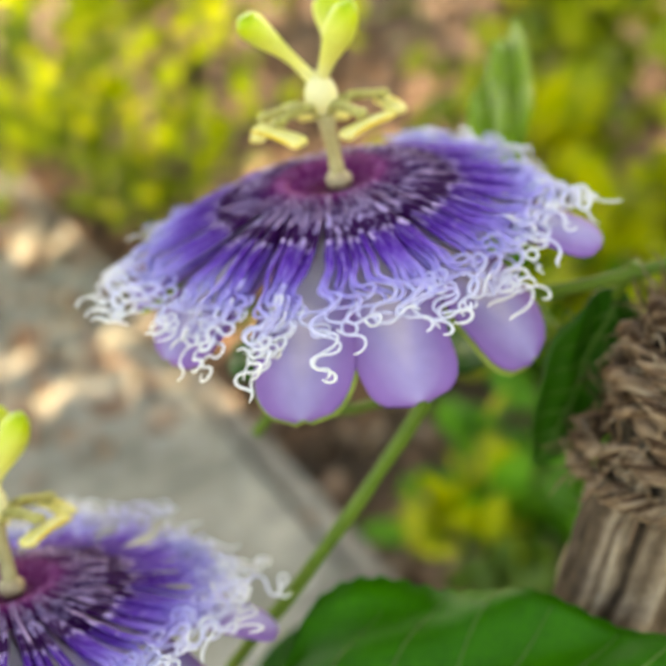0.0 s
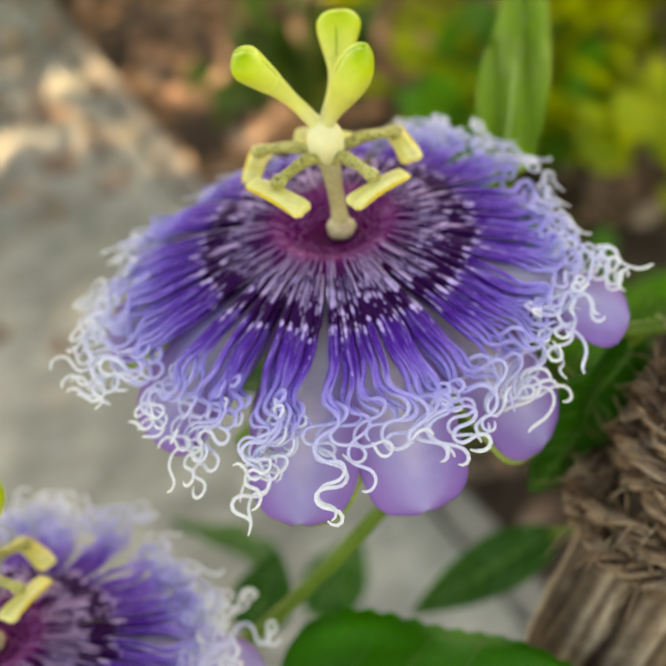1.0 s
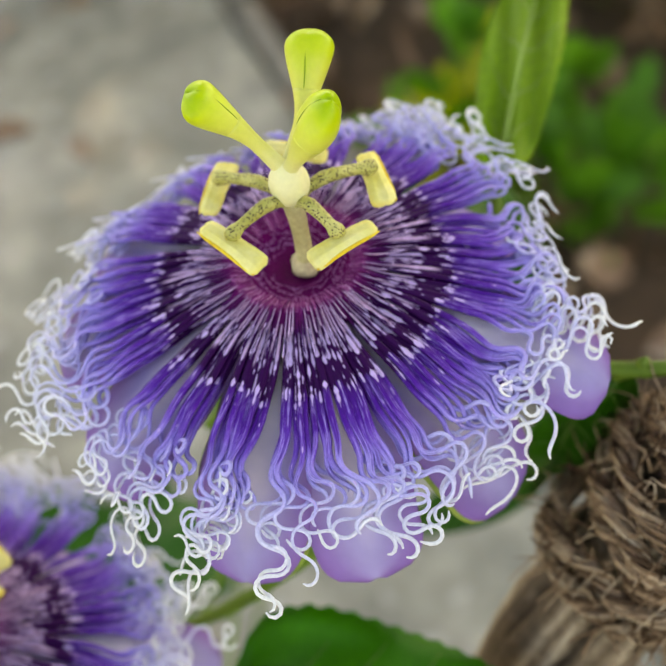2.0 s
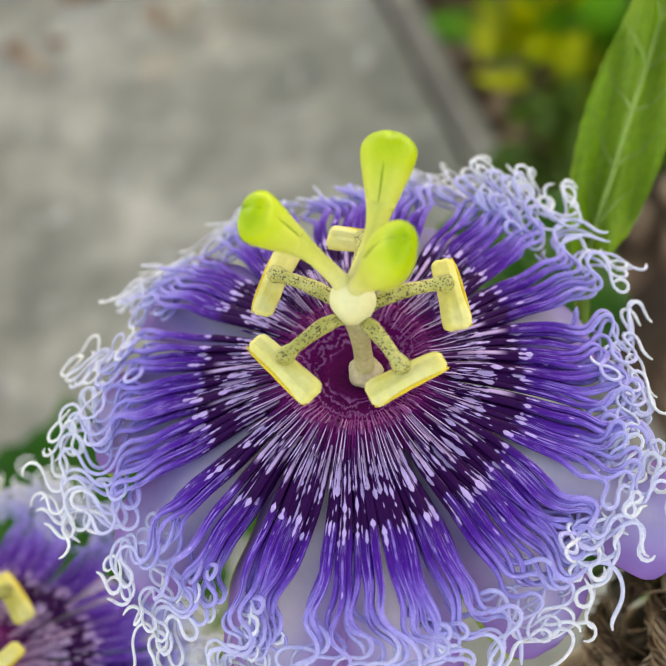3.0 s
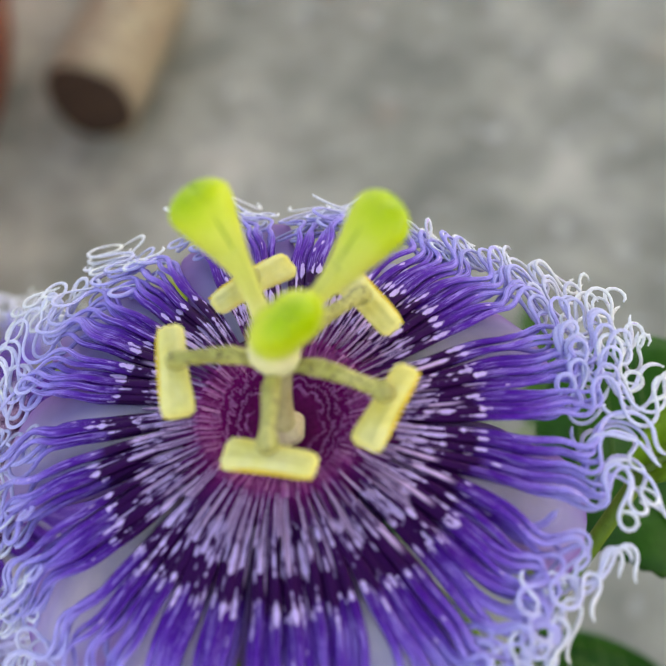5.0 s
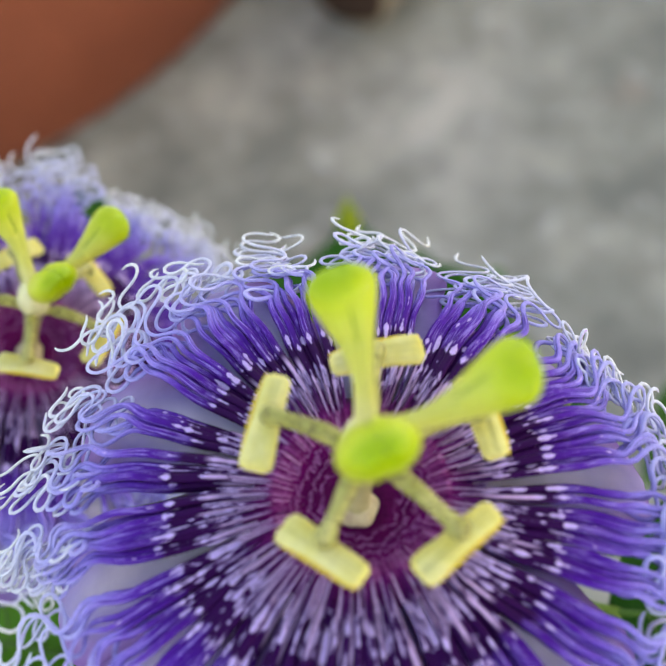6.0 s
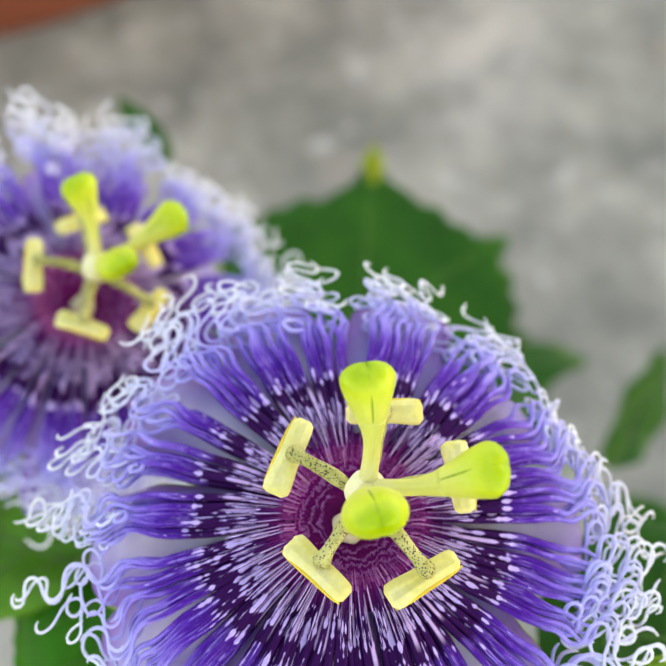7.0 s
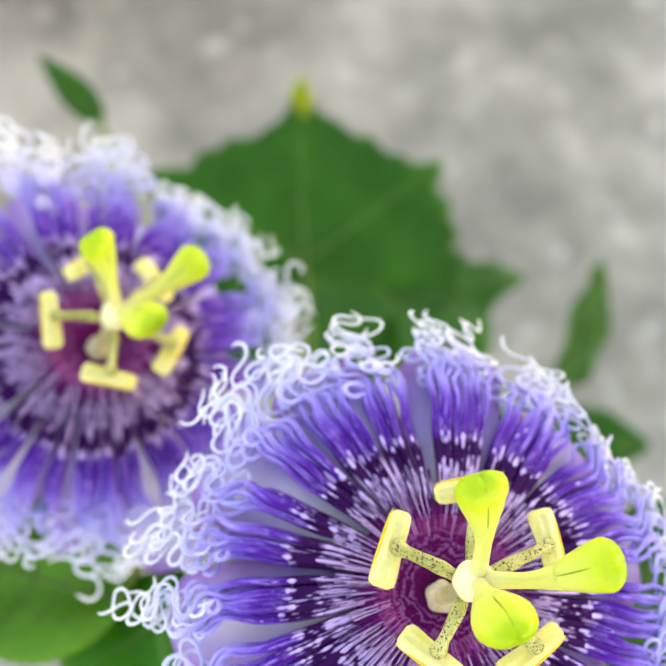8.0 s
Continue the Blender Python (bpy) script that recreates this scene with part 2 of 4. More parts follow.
M_leaf = leaf_material("vine_leaf_green", (0.006, 0.080, 0.003), (0.018, 0.145, 0.006), (0.045, 0.19, 0.015))
M_leaf_fresh = leaf_material("fresh_leaf_green", (0.006, 0.135, 0.002), (0.020, 0.25, 0.004), (0.06, 0.30, 0.015), 0.4)
M_leaf_light = leaf_material("young_leaf_green", (0.20, 0.40, 0.022), (0.29, 0.48, 0.04), (0.34, 0.50, 0.08), 0.45)
M_leaf_mid = leaf_material("bright_leaf_green", (0.04, 0.20, 0.010), (0.10, 0.31, 0.022), (0.16, 0.36, 0.04))
M_leaf_yellow = leaf_material("yellowing_leaf", (0.22, 0.34, 0.014), (0.60, 0.58, 0.025), (0.48, 0.52, 0.06), 0.45)
M_vein = blotchy("leaf_vein", [(0.045, 0.15, 0.015), (0.08, 0.19, 0.03)], 90, 0.5)


def wood_material():
    m = Nodes("weathered_stake_wood")
    along = m.attribute("along")
    fibre = m.noise(260, 4, 0.6)
    pos = m.math("ADD", along, m.math("MULTIPLY", m.math("SUBTRACT", fibre, 0.5), 0.7))
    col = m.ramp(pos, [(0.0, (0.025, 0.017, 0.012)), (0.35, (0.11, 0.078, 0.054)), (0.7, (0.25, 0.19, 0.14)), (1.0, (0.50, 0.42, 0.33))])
    grain = m.noise(900, 5, 0.7)
    col = m.mix(0.7, col, m.ramp(grain, [(0.3, (0.6, 0.6, 0.6)), (0.7, (1.25, 1.25, 1.25))]), "MULTIPLY")
    m.bump(fibre, 0.8, 0.0015)
    return m.finish(col, 0.9, 0.0, 0.2)


def rope_material():
    m = Nodes("coir_twine")
    r = m.tree.nodes.new("ShaderNodeNewGeometry").outputs["Random Per Island"]
    col = m.ramp(r, [(0.0, (0.06, 0.032, 0.02)), (0.3, (0.16, 0.095, 0.06)), (0.7, (0.32, 0.21, 0.14)), (1.0, (0.54, 0.42, 0.31))])
    fine = m.noise(1600, 4, 0.65)
    col = m.mix(0.7, col, m.ramp(fine, [(0.3, (0.6, 0.6, 0.6)), (0.7, (1.25, 1.25, 1.25))]), "MULTIPLY")
    m.bump(fine, 0.6, 0.0004)
    return m.finish(col, 0.9, 0.0, 0.15)


M_vein_light = blotchy("young_leaf_vein", [(0.20, 0.34, 0.05), (0.27, 0.40, 0.08)], 90, 0.5)
M_wood, M_rope = wood_material(), rope_material()


def concrete_material():
    m = Nodes("mottled_concrete")
    a = m.noise(4.5, 4, 0.55)
    col = m.ramp(a, [(0.3, (0.195, 0.194, 0.165)), (0.5, (0.294, 0.286, 0.245)), (0.7, (0.43, 0.412, 0.36))])
    b = m.noise(15, 5, 0.62)
    col = m.mix(0.9, col, m.ramp(b, [(0.36, (0.68, 0.69, 0.68)), (0.52, (1.0, 1.0, 0.98)), (0.64, (1.34, 1.32, 1.28))]), "MULTIPLY")
    # pale worn flecks of cement and a few rusty stains
    flecks = m.ramp(m.noise(34, 3, 0.5), [(0.60, (0, 0, 0)), (0.70, (0.75, 0.75, 0.75))])
    col = m.mix(flecks, col, (0.52, 0.50, 0.46))
    rust = m.ramp(m.noise(9, 2, 0.5, (1, 1.7, 1)), [(0.66, (0, 0, 0)), (0.76, (0.45, 0.45, 0.45))])
    col = m.mix(rust, col, (0.36, 0.25, 0.19))
    c = m.noise(160, 5, 0.7)
    col = m.mix(0.5, col, m.ramp(c, [(0.3, (0.7, 0.7, 0.7)), (0.7, (1.25, 1.25, 1.25))]), "MULTIPLY")
    m.bump(c, 0.6, 0.002)
    return m.finish(col, 0.85, 0.0, 0.25)


M_concrete = concrete_material()
M_kerb = blotchy("kerb_concrete", [(0.17, 0.15, 0.13), (0.36, 0.33, 0.28)], 20, 0.85, 200, 0.6, 0.002)
M_soil = blotchy("garden_soil", [(0.045, 0.028, 0.018), (0.09, 0.055, 0.035), (0.15, 0.085, 0.05)], 9, 0.95, 120, 0.9, 0.006)
M_terracotta = blotchy("terracotta", [(0.24, 0.058, 0.028), (0.30, 0.075, 0.036)], 9, 0.7, 130, 0.3, 0.001)
# dry leaf browns; the palest tone has sunlight mixed into the colour
M_litter = blotchy("dry_sunlit_litter", [(0.11, 0.055, 0.03), (0.30, 0.17, 0.11), (0.62, 0.45, 0.34)], 30, 0.85, 200, 0.4, 0.001, vary=0.35)
M_log = blotchy("pale_log_bark", [(0.30, 0.20, 0.14), (0.46, 0.38, 0.26)], 40, 0.9, 250, 0.8, 0.002)
M_log_end = blotchy("dark_log_end", [(0.035, 0.018, 0.012), (0.07, 0.035, 0.022)], 60, 0.95, 300, 0.6, 0.002)
M_bark = blotchy("tree_bark", [(0.05, 0.035, 0.025), (0.12, 0.085, 0.06)], 14, 0.95, 90, 0.9, 0.01, stretch=(1, 1, 0.2))
M_tree_leaf = blotchy("tree_foliage", [(0.05, 0.11, 0.015), (0.10, 0.19, 0.02)], 5, 0.5, 60, 0.3, 0.002, 0.35)
# yellow-green leaves; the dark-to-bright spread paints sun flecks into their colour
M_shrub_leaf = blotchy("sun_flecked_foliage", [(0.04, 0.10, 0.006), (0.20, 0.29, 0.014), (0.54, 0.57, 0.06)], 16, 0.40, 90, 0.3, 0.002, 0.5)

# ---- mesh tools ----
CM = 0.01


def shape(verts, faces, along=None, scale=1.0, smooth=True, ridge=None):
    me = bpy.data.meshes.new("mesh")
    me.from_pydata([tuple(float(c) * scale for c in v) for v in verts], [], faces)
    if along is not None:
        at = me.attributes.new("along", "FLOAT", "POINT")
        at.data.foreach_set("value", [float(a) for a in along])
    if ridge is not None:
        at = me.attributes.new("ridge", "FLOAT", "POINT")
        at.data.foreach_set("value", [float(a) for a in ridge])
    me.polygons.foreach_set("use_smooth", [smooth] * len(me.polygons))
    me.update()
    return me


def part(name, me, material, parent=None, label=""):
    ob = new(name, me)
    if not me.materials:
        me.materials.append(material)
    ob.parent = parent
    return tagged(ob, label)


def thing(name, at, label, category, group="", kind=""):
    ob = new(name)
    ob.empty_display_size = 0.01
    ob.matrix_world = at if isinstance(at, Matrix) else Matrix.Translation(at)
    return tagged(ob, label, category, group, kind)


def tube(points, radii, sides=6, section=None, hint=(0, 0, 1), caps=True):
    """A closed tube along points; section scales the ring: a list of (x, y) in units of the radius."""
    pts = [Vector(p) for p in points]
    n = len(pts)
    if section is None:
        section = [(math.cos(2 * math.pi * k / sides), math.sin(2 * math.pi * k / sides)) for k in range(sides)]
    sides = len(section)
    verts, along, faces = [], [], []
    t0 = (pts[1] - pts[0]).normalized()
    u = Vector(hint) - t0 * Vector(hint).dot(t0)
    if u.length < 1e-4:
        u = Vector((1, 0, 0)) - t0 * t0.x
    u.normalize()
    for i in range(n):
        t = (pts[min(i + 1, n - 1)] - pts[max(i - 1, 0)]).normalized()
        u = u - t * u.dot(t)
        u.normalize()
        w = t.cross(u)
        r = radii[i] if hasattr(radii, "__len__") else radii
        for a, b in section:
            verts.append(pts[i] + (u * a + w * b) * r)
            along.append(i / (n - 1))
    for i in range(n - 1):
        for k in range(sides):
            a, b = i * sides + k, i * sides + (k + 1) % sides
            faces.append((a, b, b + sides, a + sides))
    if caps:
        faces.append(tuple(range(sides))[::-1])
        faces.append(tuple(range((n - 1) * sides, n * sides)))
    return verts, faces, along


def smooth_line(points, n):
    """n points on a smooth curve through the given ones."""
    p = [Vector(q) for q in points]
    p = [2 * p[0] - p[1]] + p + [2 * p[-1] - p[-2]]
    out, segs = [], len(p) - 3
    for i in range(n):
        f = i / (n - 1) * segs
        k = min(int(f), segs - 1)
        t = f - k
        a, b, c, d = p[k], p[k + 1], p[k + 2], p[k + 3]
        out.append(0.5 * ((2 * b) + (c - a) * t + (2 * a - 5 * b + 4 * c - d) * t * t + (3 * b - a - 3 * c + d) * t ** 3))
    return out


def joined(pieces):
    verts, faces, along = [], [], []
    for v, f, a in pieces:
        k = len(verts)
        verts += list(v)
        along += list(a)
        faces += [tuple(i + k for i in face) for face in f]
    return verts, faces, along


def shell(top, thick, nu, nv, edge):
    """A sheet with thickness from a grid function top(u, v) -> point; edge(u, v) -> value kept as 'along'."""
    verts, along, faces = [], [], []
    for side in (0, -thick):
        for i in range(nu):
            for j in range(nv):
                u, v = i / (nu - 1), 2 * j / (nv - 1) - 1
                p = Vector(top(u, v))
                verts.append((p.x, p.y, p.z + side))
                along.append(edge(u, v))
    o = nu * nv
    for i in range(nu - 1):
        for j in range(nv - 1):
            a, b, c, d = i * nv + j, i * nv + j + 1, (i + 1) * nv + j + 1, (i + 1) * nv + j
            faces += [(a, d, c, b), (a + o, b + o, c + o, d + o)]
    ring = [j for j in range(nv)] + [i * nv + nv - 1 for i in range(1, nu)] + [(nu - 1) * nv + j for j in range(nv - 2, -1, -1)] + [i * nv for i in range(nu - 2, 0, -1)]
    for k in range(len(ring)):
        a, b = ring[k], ring[(k + 1) % len(ring)]
        faces.append((a, b, b + o, a + o))
    return verts, faces, along


def egg(centre, radii, nu=14, nv=10, ripple=0.0, lobes=0):
    verts, faces = [], []
    for i in range(nv + 1):
        th = math.pi * i / nv
        for k in range(nu):
            ph = 2 * math.pi * k / nu
            f = 1 + ripple * math.cos(lobes * ph) * math.sin(th)
            verts.append((centre[0] + radii[0] * f * math.sin(th) * math.cos(ph), centre[1] + radii[1] * f * math.sin(th) * math.sin(ph), centre[2] + radii[2] * math.cos(th)))
    for i in range(nv):
        for k in range(nu):
            a, b = i * nu + k, i * nu + (k + 1) % nu
            faces.append((a, a + nu, b + nu, b))
    return verts, faces, [0.0] * len(verts)


def put(name, geo, material, parent=None, label="", scale=CM, smooth=True):
    return part(name, shape(geo[0], geo[1], geo[2], scale, smooth), material, parent, label)


# ---- ground ----
def noise2(x, y, s):
    return noise.noise(Vector((x * s, y * s, 0.37)))


def build_ground():
    n, verts, faces = 60, [], []
    span = [math.copysign(abs(k / 30 - 1) ** 3 * 40, k / 30 - 1) for k in range(n + 1)]
    for x in span:
        for y in span:
            verts.append((x, y + 1.0, -0.03 + 0.012 * noise2(x, y, 3.0) + 0.008 * noise2(x, y, 11.0)))
    for i in range(n):
        for j in range(n):
            a = i * (n + 1) + j
            faces.append((a, a + n + 1, a + n + 2, a + 1))
    g = part("ground", shape(verts, faces), M_soil)
    tagged(g, "dark brown garden soil under leaf litter", "ground", kind="structure")


KERB_A, KERB_D = Vector((0.009, 0.65, 0)), Vector((-0.288, 1.0, 0)).normalized()
KERB_N = Vector((KERB_D.y, -KERB_D.x, 0))


def build_pavement():
    # a worn concrete sheet that ends at the kerb
    n, verts, faces = 24, [], []
    for i in range(n + 1):
        for j in range(n + 1):
            q = KERB_A + KERB_D * (-4 + 8.5 * i / n) - KERB_N * (0.014 + 4.5 * (j / n) ** 2)
            verts.append((q.x, q.y, 0.002 * noise2(q.x, q.y, 5.0)))
    for i in range(n):
        for j in range(n):
            a = i * (n + 1) + j
            faces.append((a, a + 1, a + n + 2, a + n + 1))
    k = len(verts)
    for i in range(n + 1):
        v = verts[i * (n + 1)]
        verts.append((v[0], v[1], -0.08))
    for i in range(n):
        faces.append((i * (n + 1), (i + 1) * (n + 1), k + i + 1, k + i))
    p = part("pavement", shape(verts, faces), M_concrete)
    tagged(p, "mottled grey concrete paving with pale stains", "pavement", kind="structure")
    # kerb: lengths of low edging, ends butted with a small gap
    stone = None
    for s in range(7):
        a = -1.8 + 0.62 * s
        bm = bmesh.new()
        bmesh.ops.create_cube(bm, size=1)
        bmesh.ops.scale(bm, vec=(0.612, 0.030, 0.07), verts=bm.verts)
        bmesh.ops.bevel(bm, geom=bm.edges[:], offset=0.006, segments=2, affect="EDGES")
        bmesh.ops.subdivide_edges(bm, edges=[e for e in bm.edges if e.calc_length() > 0.3], cuts=8)
        for v in bm.verts:
            v.co.y += 0.004 * noise2(v.co.x * 3 + s, v.co.z, 4.0)
            v.co.z += 0.003 * noise2(v.co.x * 5 + s, v.co.y, 6.0)
        me = bpy.data.meshes.new("mesh")
        bm.to_mesh(me)
        bm.free()
        k = part("kerb", me, M_kerb)
        k.matrix_world = Matrix.Translation(KERB_A + KERB_D * a + KERB_N * 0.008 + Vector((0, 0, -0.030))) @ Matrix.Rotation(math.atan2(KERB_D.y, KERB_D.x) + 0.004 * (s % 3 - 1), 4, "Z")
        tagged(k, "worn grey concrete edging stone between paving and soil", "kerb", "edging stones", "structure")


build_ground()
build_pavement()


# ---- passion flower ----
FLOWER = Matrix(((0.99782, 0.00098, 0.06598, 0.0), (0.0, 0.99989, -0.01478, 0.0), (-0.06599, 0.01475, 0.99771, 0.66), (0, 0, 0, 1)))
DROOP_AZ = [-180, -160, -142, -90, -60, -48, -41, -30, -12, 0, 50, 100, 135, 165, 180]
DROOP = [0.36, 0.34, 0.32, 0.33, 0.50, 0.42, 0.10, 0.0, 0.12, 0.30, 0.26, 0.66, 0.74, 0.42, 0.36]
RIBBON = [(0.72 * math.cos(math.pi * k / 4), 1.15 * math.sin(math.pi * k / 4)) for k in range(8)]
GAPS = {-173: 1.2, -156: 2.3, -144: 1.0, -128: 1.0, -107: 1.9, -97: 0.5, -88: 1.4, -77: 0.5, -66: 1.4, -54: 0.5, -45: 0.8, -32: 0.7, -14: 1.5, 16: 1.0, 32: 1.3, 63: 1.5, 82: 0.6, 103: 1.0, 128: 1.5, 153: 3.2, 170: 0.6}
EDGES = sorted(GAPS) + [min(GAPS) + 360]


def clump_at(az):
    """The middle of the clump of filaments between two gaps."""
    az = (az + 173) % 360 - 173
    for lo, hi in zip(EDGES, EDGES[1:]):
        if lo <= az <= hi:
            return (lo + hi) / 2 - az
    return 0.0


def tuft_noise(az, seed):
    """One value for each clump, from about -0.5 to 0.5."""
    return math.sin(12.9 * round(az + clump_at(az)) + 7.1 * seed) * 0.5


def in_gap(az, share):
    az = (az + 180) % 360 - 180
    return any(abs(az - g) < w * share for g, w in GAPS.items())


def filament_line(az, r0, z0, length, rng, start_curl=2.2, curl=2.0, n=46, sag=1.0):
    """The middle line of one corona filament: straight at first, then wavy, drooping and curled."""
    a = radians(az)
    out, side, up = Vector((math.cos(a), math.sin(a), 0)), Vector((-math.sin(a), math.cos(a), 0)), Vector((0, 0, 1))
    drop = sag * np.interp((az + 180) % 360 - 180, DROOP_AZ, DROOP)
    lean = radians(clump_at(az)) * 0.38
    drop += 0.26 * tuft_noise(az, 3.0)
    # neighbours in a clump curl alike, so that their loops nest
    wave = 3.0 * noise.noise(Vector((az * 0.045, 1.7, 0.0))) + 1.6 * tuft_noise(az, 2.0) + rng.gauss(0, 0.24)
    lam, lam2 = 1.58 + 0.60 * noise.noise(Vector((az * 0.05, 5.1, 2.0))) + 0.35 * tuft_noise(az, 8.0) + rng.uniform(-0.06, 0.06), 0.85 + 0.3 * tuft_noise(az, 6.0)
    roll = 0.10 + 0.5 * tuft_noise(az, 4.0) + rng.gauss(0, 0.28)
    turn = curl * rng.uniform(0.82, 1.0)
    hook = (1 if tuft_noise(az, 1.0) > 0 else -1) * rng.uniform(0.6, 1.5) * (curl > 0)
    drift = rng.uniform(-0.08, 0.08)
    p = out * r0 + up * z0
    pts, ds = [p.copy()], length / (n - 1)
    for i in range(1, n):
        l = i * ds
        slope = -0.22 - (drop - 0.15) * min(1.0, max(0.0, (l - 1.1) / 2.2)) ** 1.3
        sway = (0.10 * min(1, l / 1.0) * math.sin(2 * l + wave) + 0.32 * min(1.0, max(0.0, (l - 1.4) / 1.0)) * math.sin(4.2 * l + wave * 2))
        c = max(0.0, l - start_curl)
        phi = sway + lean * min(1.0, max(0.0, l - 0.8)) + min(1.0, c / 0.6) * (turn * math.sin(2 * math.pi * c / lam + wave) + 0.28 * math.sin(2 * math.pi * c / lam2 + 3 * wave) + drift) + hook * max(0.0, (l - length + 0.9)) ** 2
        ahead = out * math.cos(slope) + up * math.sin(slope)
        flat = min(1.0, c / 0.5)
        lift = -out * math.sin(slope) + up * math.cos(slope)
        across = side * math.cos(roll * flat) + lift * math.sin(roll * flat)
        p = p + (ahead * math.cos(phi) + across * math.sin(phi)) * ds
        pts.append(p.copy())
    return pts


def tepal(az, tip_r, tip_z, width, cupped, twist):
    a = radians(az)
    out, side = Vector((math.cos(a), math.sin(a), 0)), Vector((-math.sin(a), math.cos(a), 0))
    p0 = Vector((0.7, 0, -0.62))
    p1 = Vector((0.66 * tip_r, 0, -0.50 + 0.14 * tip_z))
    p2 = Vector((tip_r, 0, tip_z))

    def top(u, v):
        c = (1 - u) ** 2 * p0 + 2 * u * (1 - u) * p1 + u * u * p2
        w = width * 0.5 * (0.42 + 0.58 * math.sin(math.pi * 0.5 * min(1.0, u / 0.68)))
        if u > 0.74:
            w *= math.sqrt(max(0.02, 1 - ((u - 0.74) / 0.262) ** 3.6))
        w *= 1 + 0.03 * math.sin(11 * u + az) + 0.02 * math.sin(23 * u + 2 * az + (2 if v > 0 else 0))
        q = out * c.x + side * (w * v)
        return (q.x, q.y, c.z - cupped * w * (v * v - 0.3) + twist * w * v * u + 0.02 * math.sin(7 * u + 3 * v))

    return top


def squared(g, e):
    """A point on a rounded square at angle g."""
    c, s = math.cos(g), math.sin(g)
    return math.copysign(abs(c) ** e, c), math.copysign(abs(s) ** e, s)


def anther(a, b):
    """A long flat pollen sac with two lobes, grooved along and notched at its ends."""
    a, b = Vector(a), Vector(b)
    d = (b - a).normalized()
    section = []
    for k in range(28):
        x, y = squared(2 * math.pi * k / 28, 0.85)
        dent = 0.34 * math.exp(-(y / 0.16) ** 2) + 0.16 * math.exp(-((abs(y) - 0.62) / 0.12) ** 2)
        section.append((0.50 * x * (1 - dent), y))
    n, pts, rad = 19, [], []
    for i in range(n):
        f = i / (n - 1)
        pts.append(a + (b - a) * f + Vector((0, 0, 0.05 * math.sin(math.pi * f))))
        e = min(f, 1 - f)
        rad.append((0.150 + 0.05 * f) * (0.55 if e == 0 else min(1.0, 0.86 + 1.6 * e)) * (1 + 0.035 * math.sin(9 * f)))
    v, faces, al = tube(pts, rad, section=section)
    w = d.cross(Vector((0, 0, 1))).normalized()
    out = []
    for k, p in enumerate(v):
        f = al[k]
        y = (p - pts[int(round(f * (n - 1)))]).dot(w) / 0.17
        end = max(0.0, abs(2 * f - 1) - 0.55) / 0.45
        out.append(p + d * math.copysign(0.03, f - 0.5) * end ** 2 * (abs(y) * 1.6 - 0.55 - 0.5 * max(0.0, abs(y) - 0.7)))
    return out, faces, al


def evenly(line, n):
    """n points at even steps along a line."""
    run = [0.0]
    for a, b in zip(line, line[1:]):
        run.append(run[-1] + (b - a).length)
    out = []
    for i in range(n):
        s = run[-1] * i / (n - 1)
        k = min(max(j for j in range(len(run)) if run[j] <= s + 1e-9), len(line) - 2)
        out.append(line[k].lerp(line[k + 1], (s - run[k]) / (run[k + 1] - run[k])))
    return out


def trumpet(line, start, stop, steps, broad=1.0):
    """One stretch of a style: round at its foot, widening to a broad grooved head."""
    m, sides, verts, along, faces, groove = len(line) - 1, 32, [], [], [], []
    for i in range(steps):
        f = start + (stop - start) * (math.sin(math.pi * 0.5 * i / (steps - 1)) if stop == 1.0 else i / (steps - 1))
        q = f * m
        k = min(int(q), m - 1)
        p = line[k].lerp(line[k + 1], q - k)
        d = (line[min(k + 2, m)] - line[max(k - 1, 0)]).normalized()
        u = d.cross(Vector((0, 0, 1))).normalized()
        w = u.cross(d)
        flare = min(1.0, max(0.0, (f - (0.32 if broad == 1.0 else 0.12)) / 0.60))
        flare = flare * flare * (3 - 2 * flare)
        r = 0.112 + 0.05 * math.exp(-f / 0.09) + 0.170 * flare * broad
        blunt = 0.85 if broad == 1.0 else 0.70
        if f > blunt:
            r *= math.sqrt(max(0.0, 1 - ((f - blunt) / (1.0005 - blunt)) ** 2.2))
        for s in range(sides):
            g = 2 * math.pi * s / sides
            c, sn = math.cos(g), math.sin(g)
            pinch = math.exp(-(c / 0.17) ** 2) * min(1.0, (1.0 - f) / 0.3)
            a = c * (1 + 0.34 * flare)
            b = sn * (1 - 0.06 * flare) * (1 - 0.20 * pinch * min(1.0, f / 0.3))
            lobe = 0.05 * flare * (abs(c) - 0.5)
            verts.append(p + (u * a + w * b) * r + d * lobe)
            along.append(f)
        groove.append(p + w * r * 0.80)
    for i in range(steps - 1):
        for s in range(sides):
            a, b = i * sides + s, i * sides + (s + 1) % sides
            faces.append((a, b, b + sides, a + sides))
    faces.append(tuple(range((steps - 1) * sides, steps * sides)))
    return (verts, faces, along), groove


STAMENS = [  # joint, and the two ends of the anther
    ((-0.78, -0.52, 1.20), (-1.24, -0.20, 1.08), (-0.50, -1.00, 0.84)),
    ((0.64, -0.74, 1.10), (1.22, -0.66, 0.92), (0.22, -1.06, 0.82)),
    ((1.28, 0.44, 1.02), (1.32, 0.95, 0.80), (1.46, -0.14, 0.76)),
    ((-0.92, 0.88, 0.94), (-1.22, 0.44, 0.64), (-0.82, 1.47, 0.62)),
    ((0.26, 1.42, 0.80), (0.75, 1.43, 0.42), (-0.24, 1.70, 0.56))]
STIGMAS = [(-0.85, 0.52, 2.71), (0.75, 1.42, 2.58), (0.76, -0.10, 2.70)]
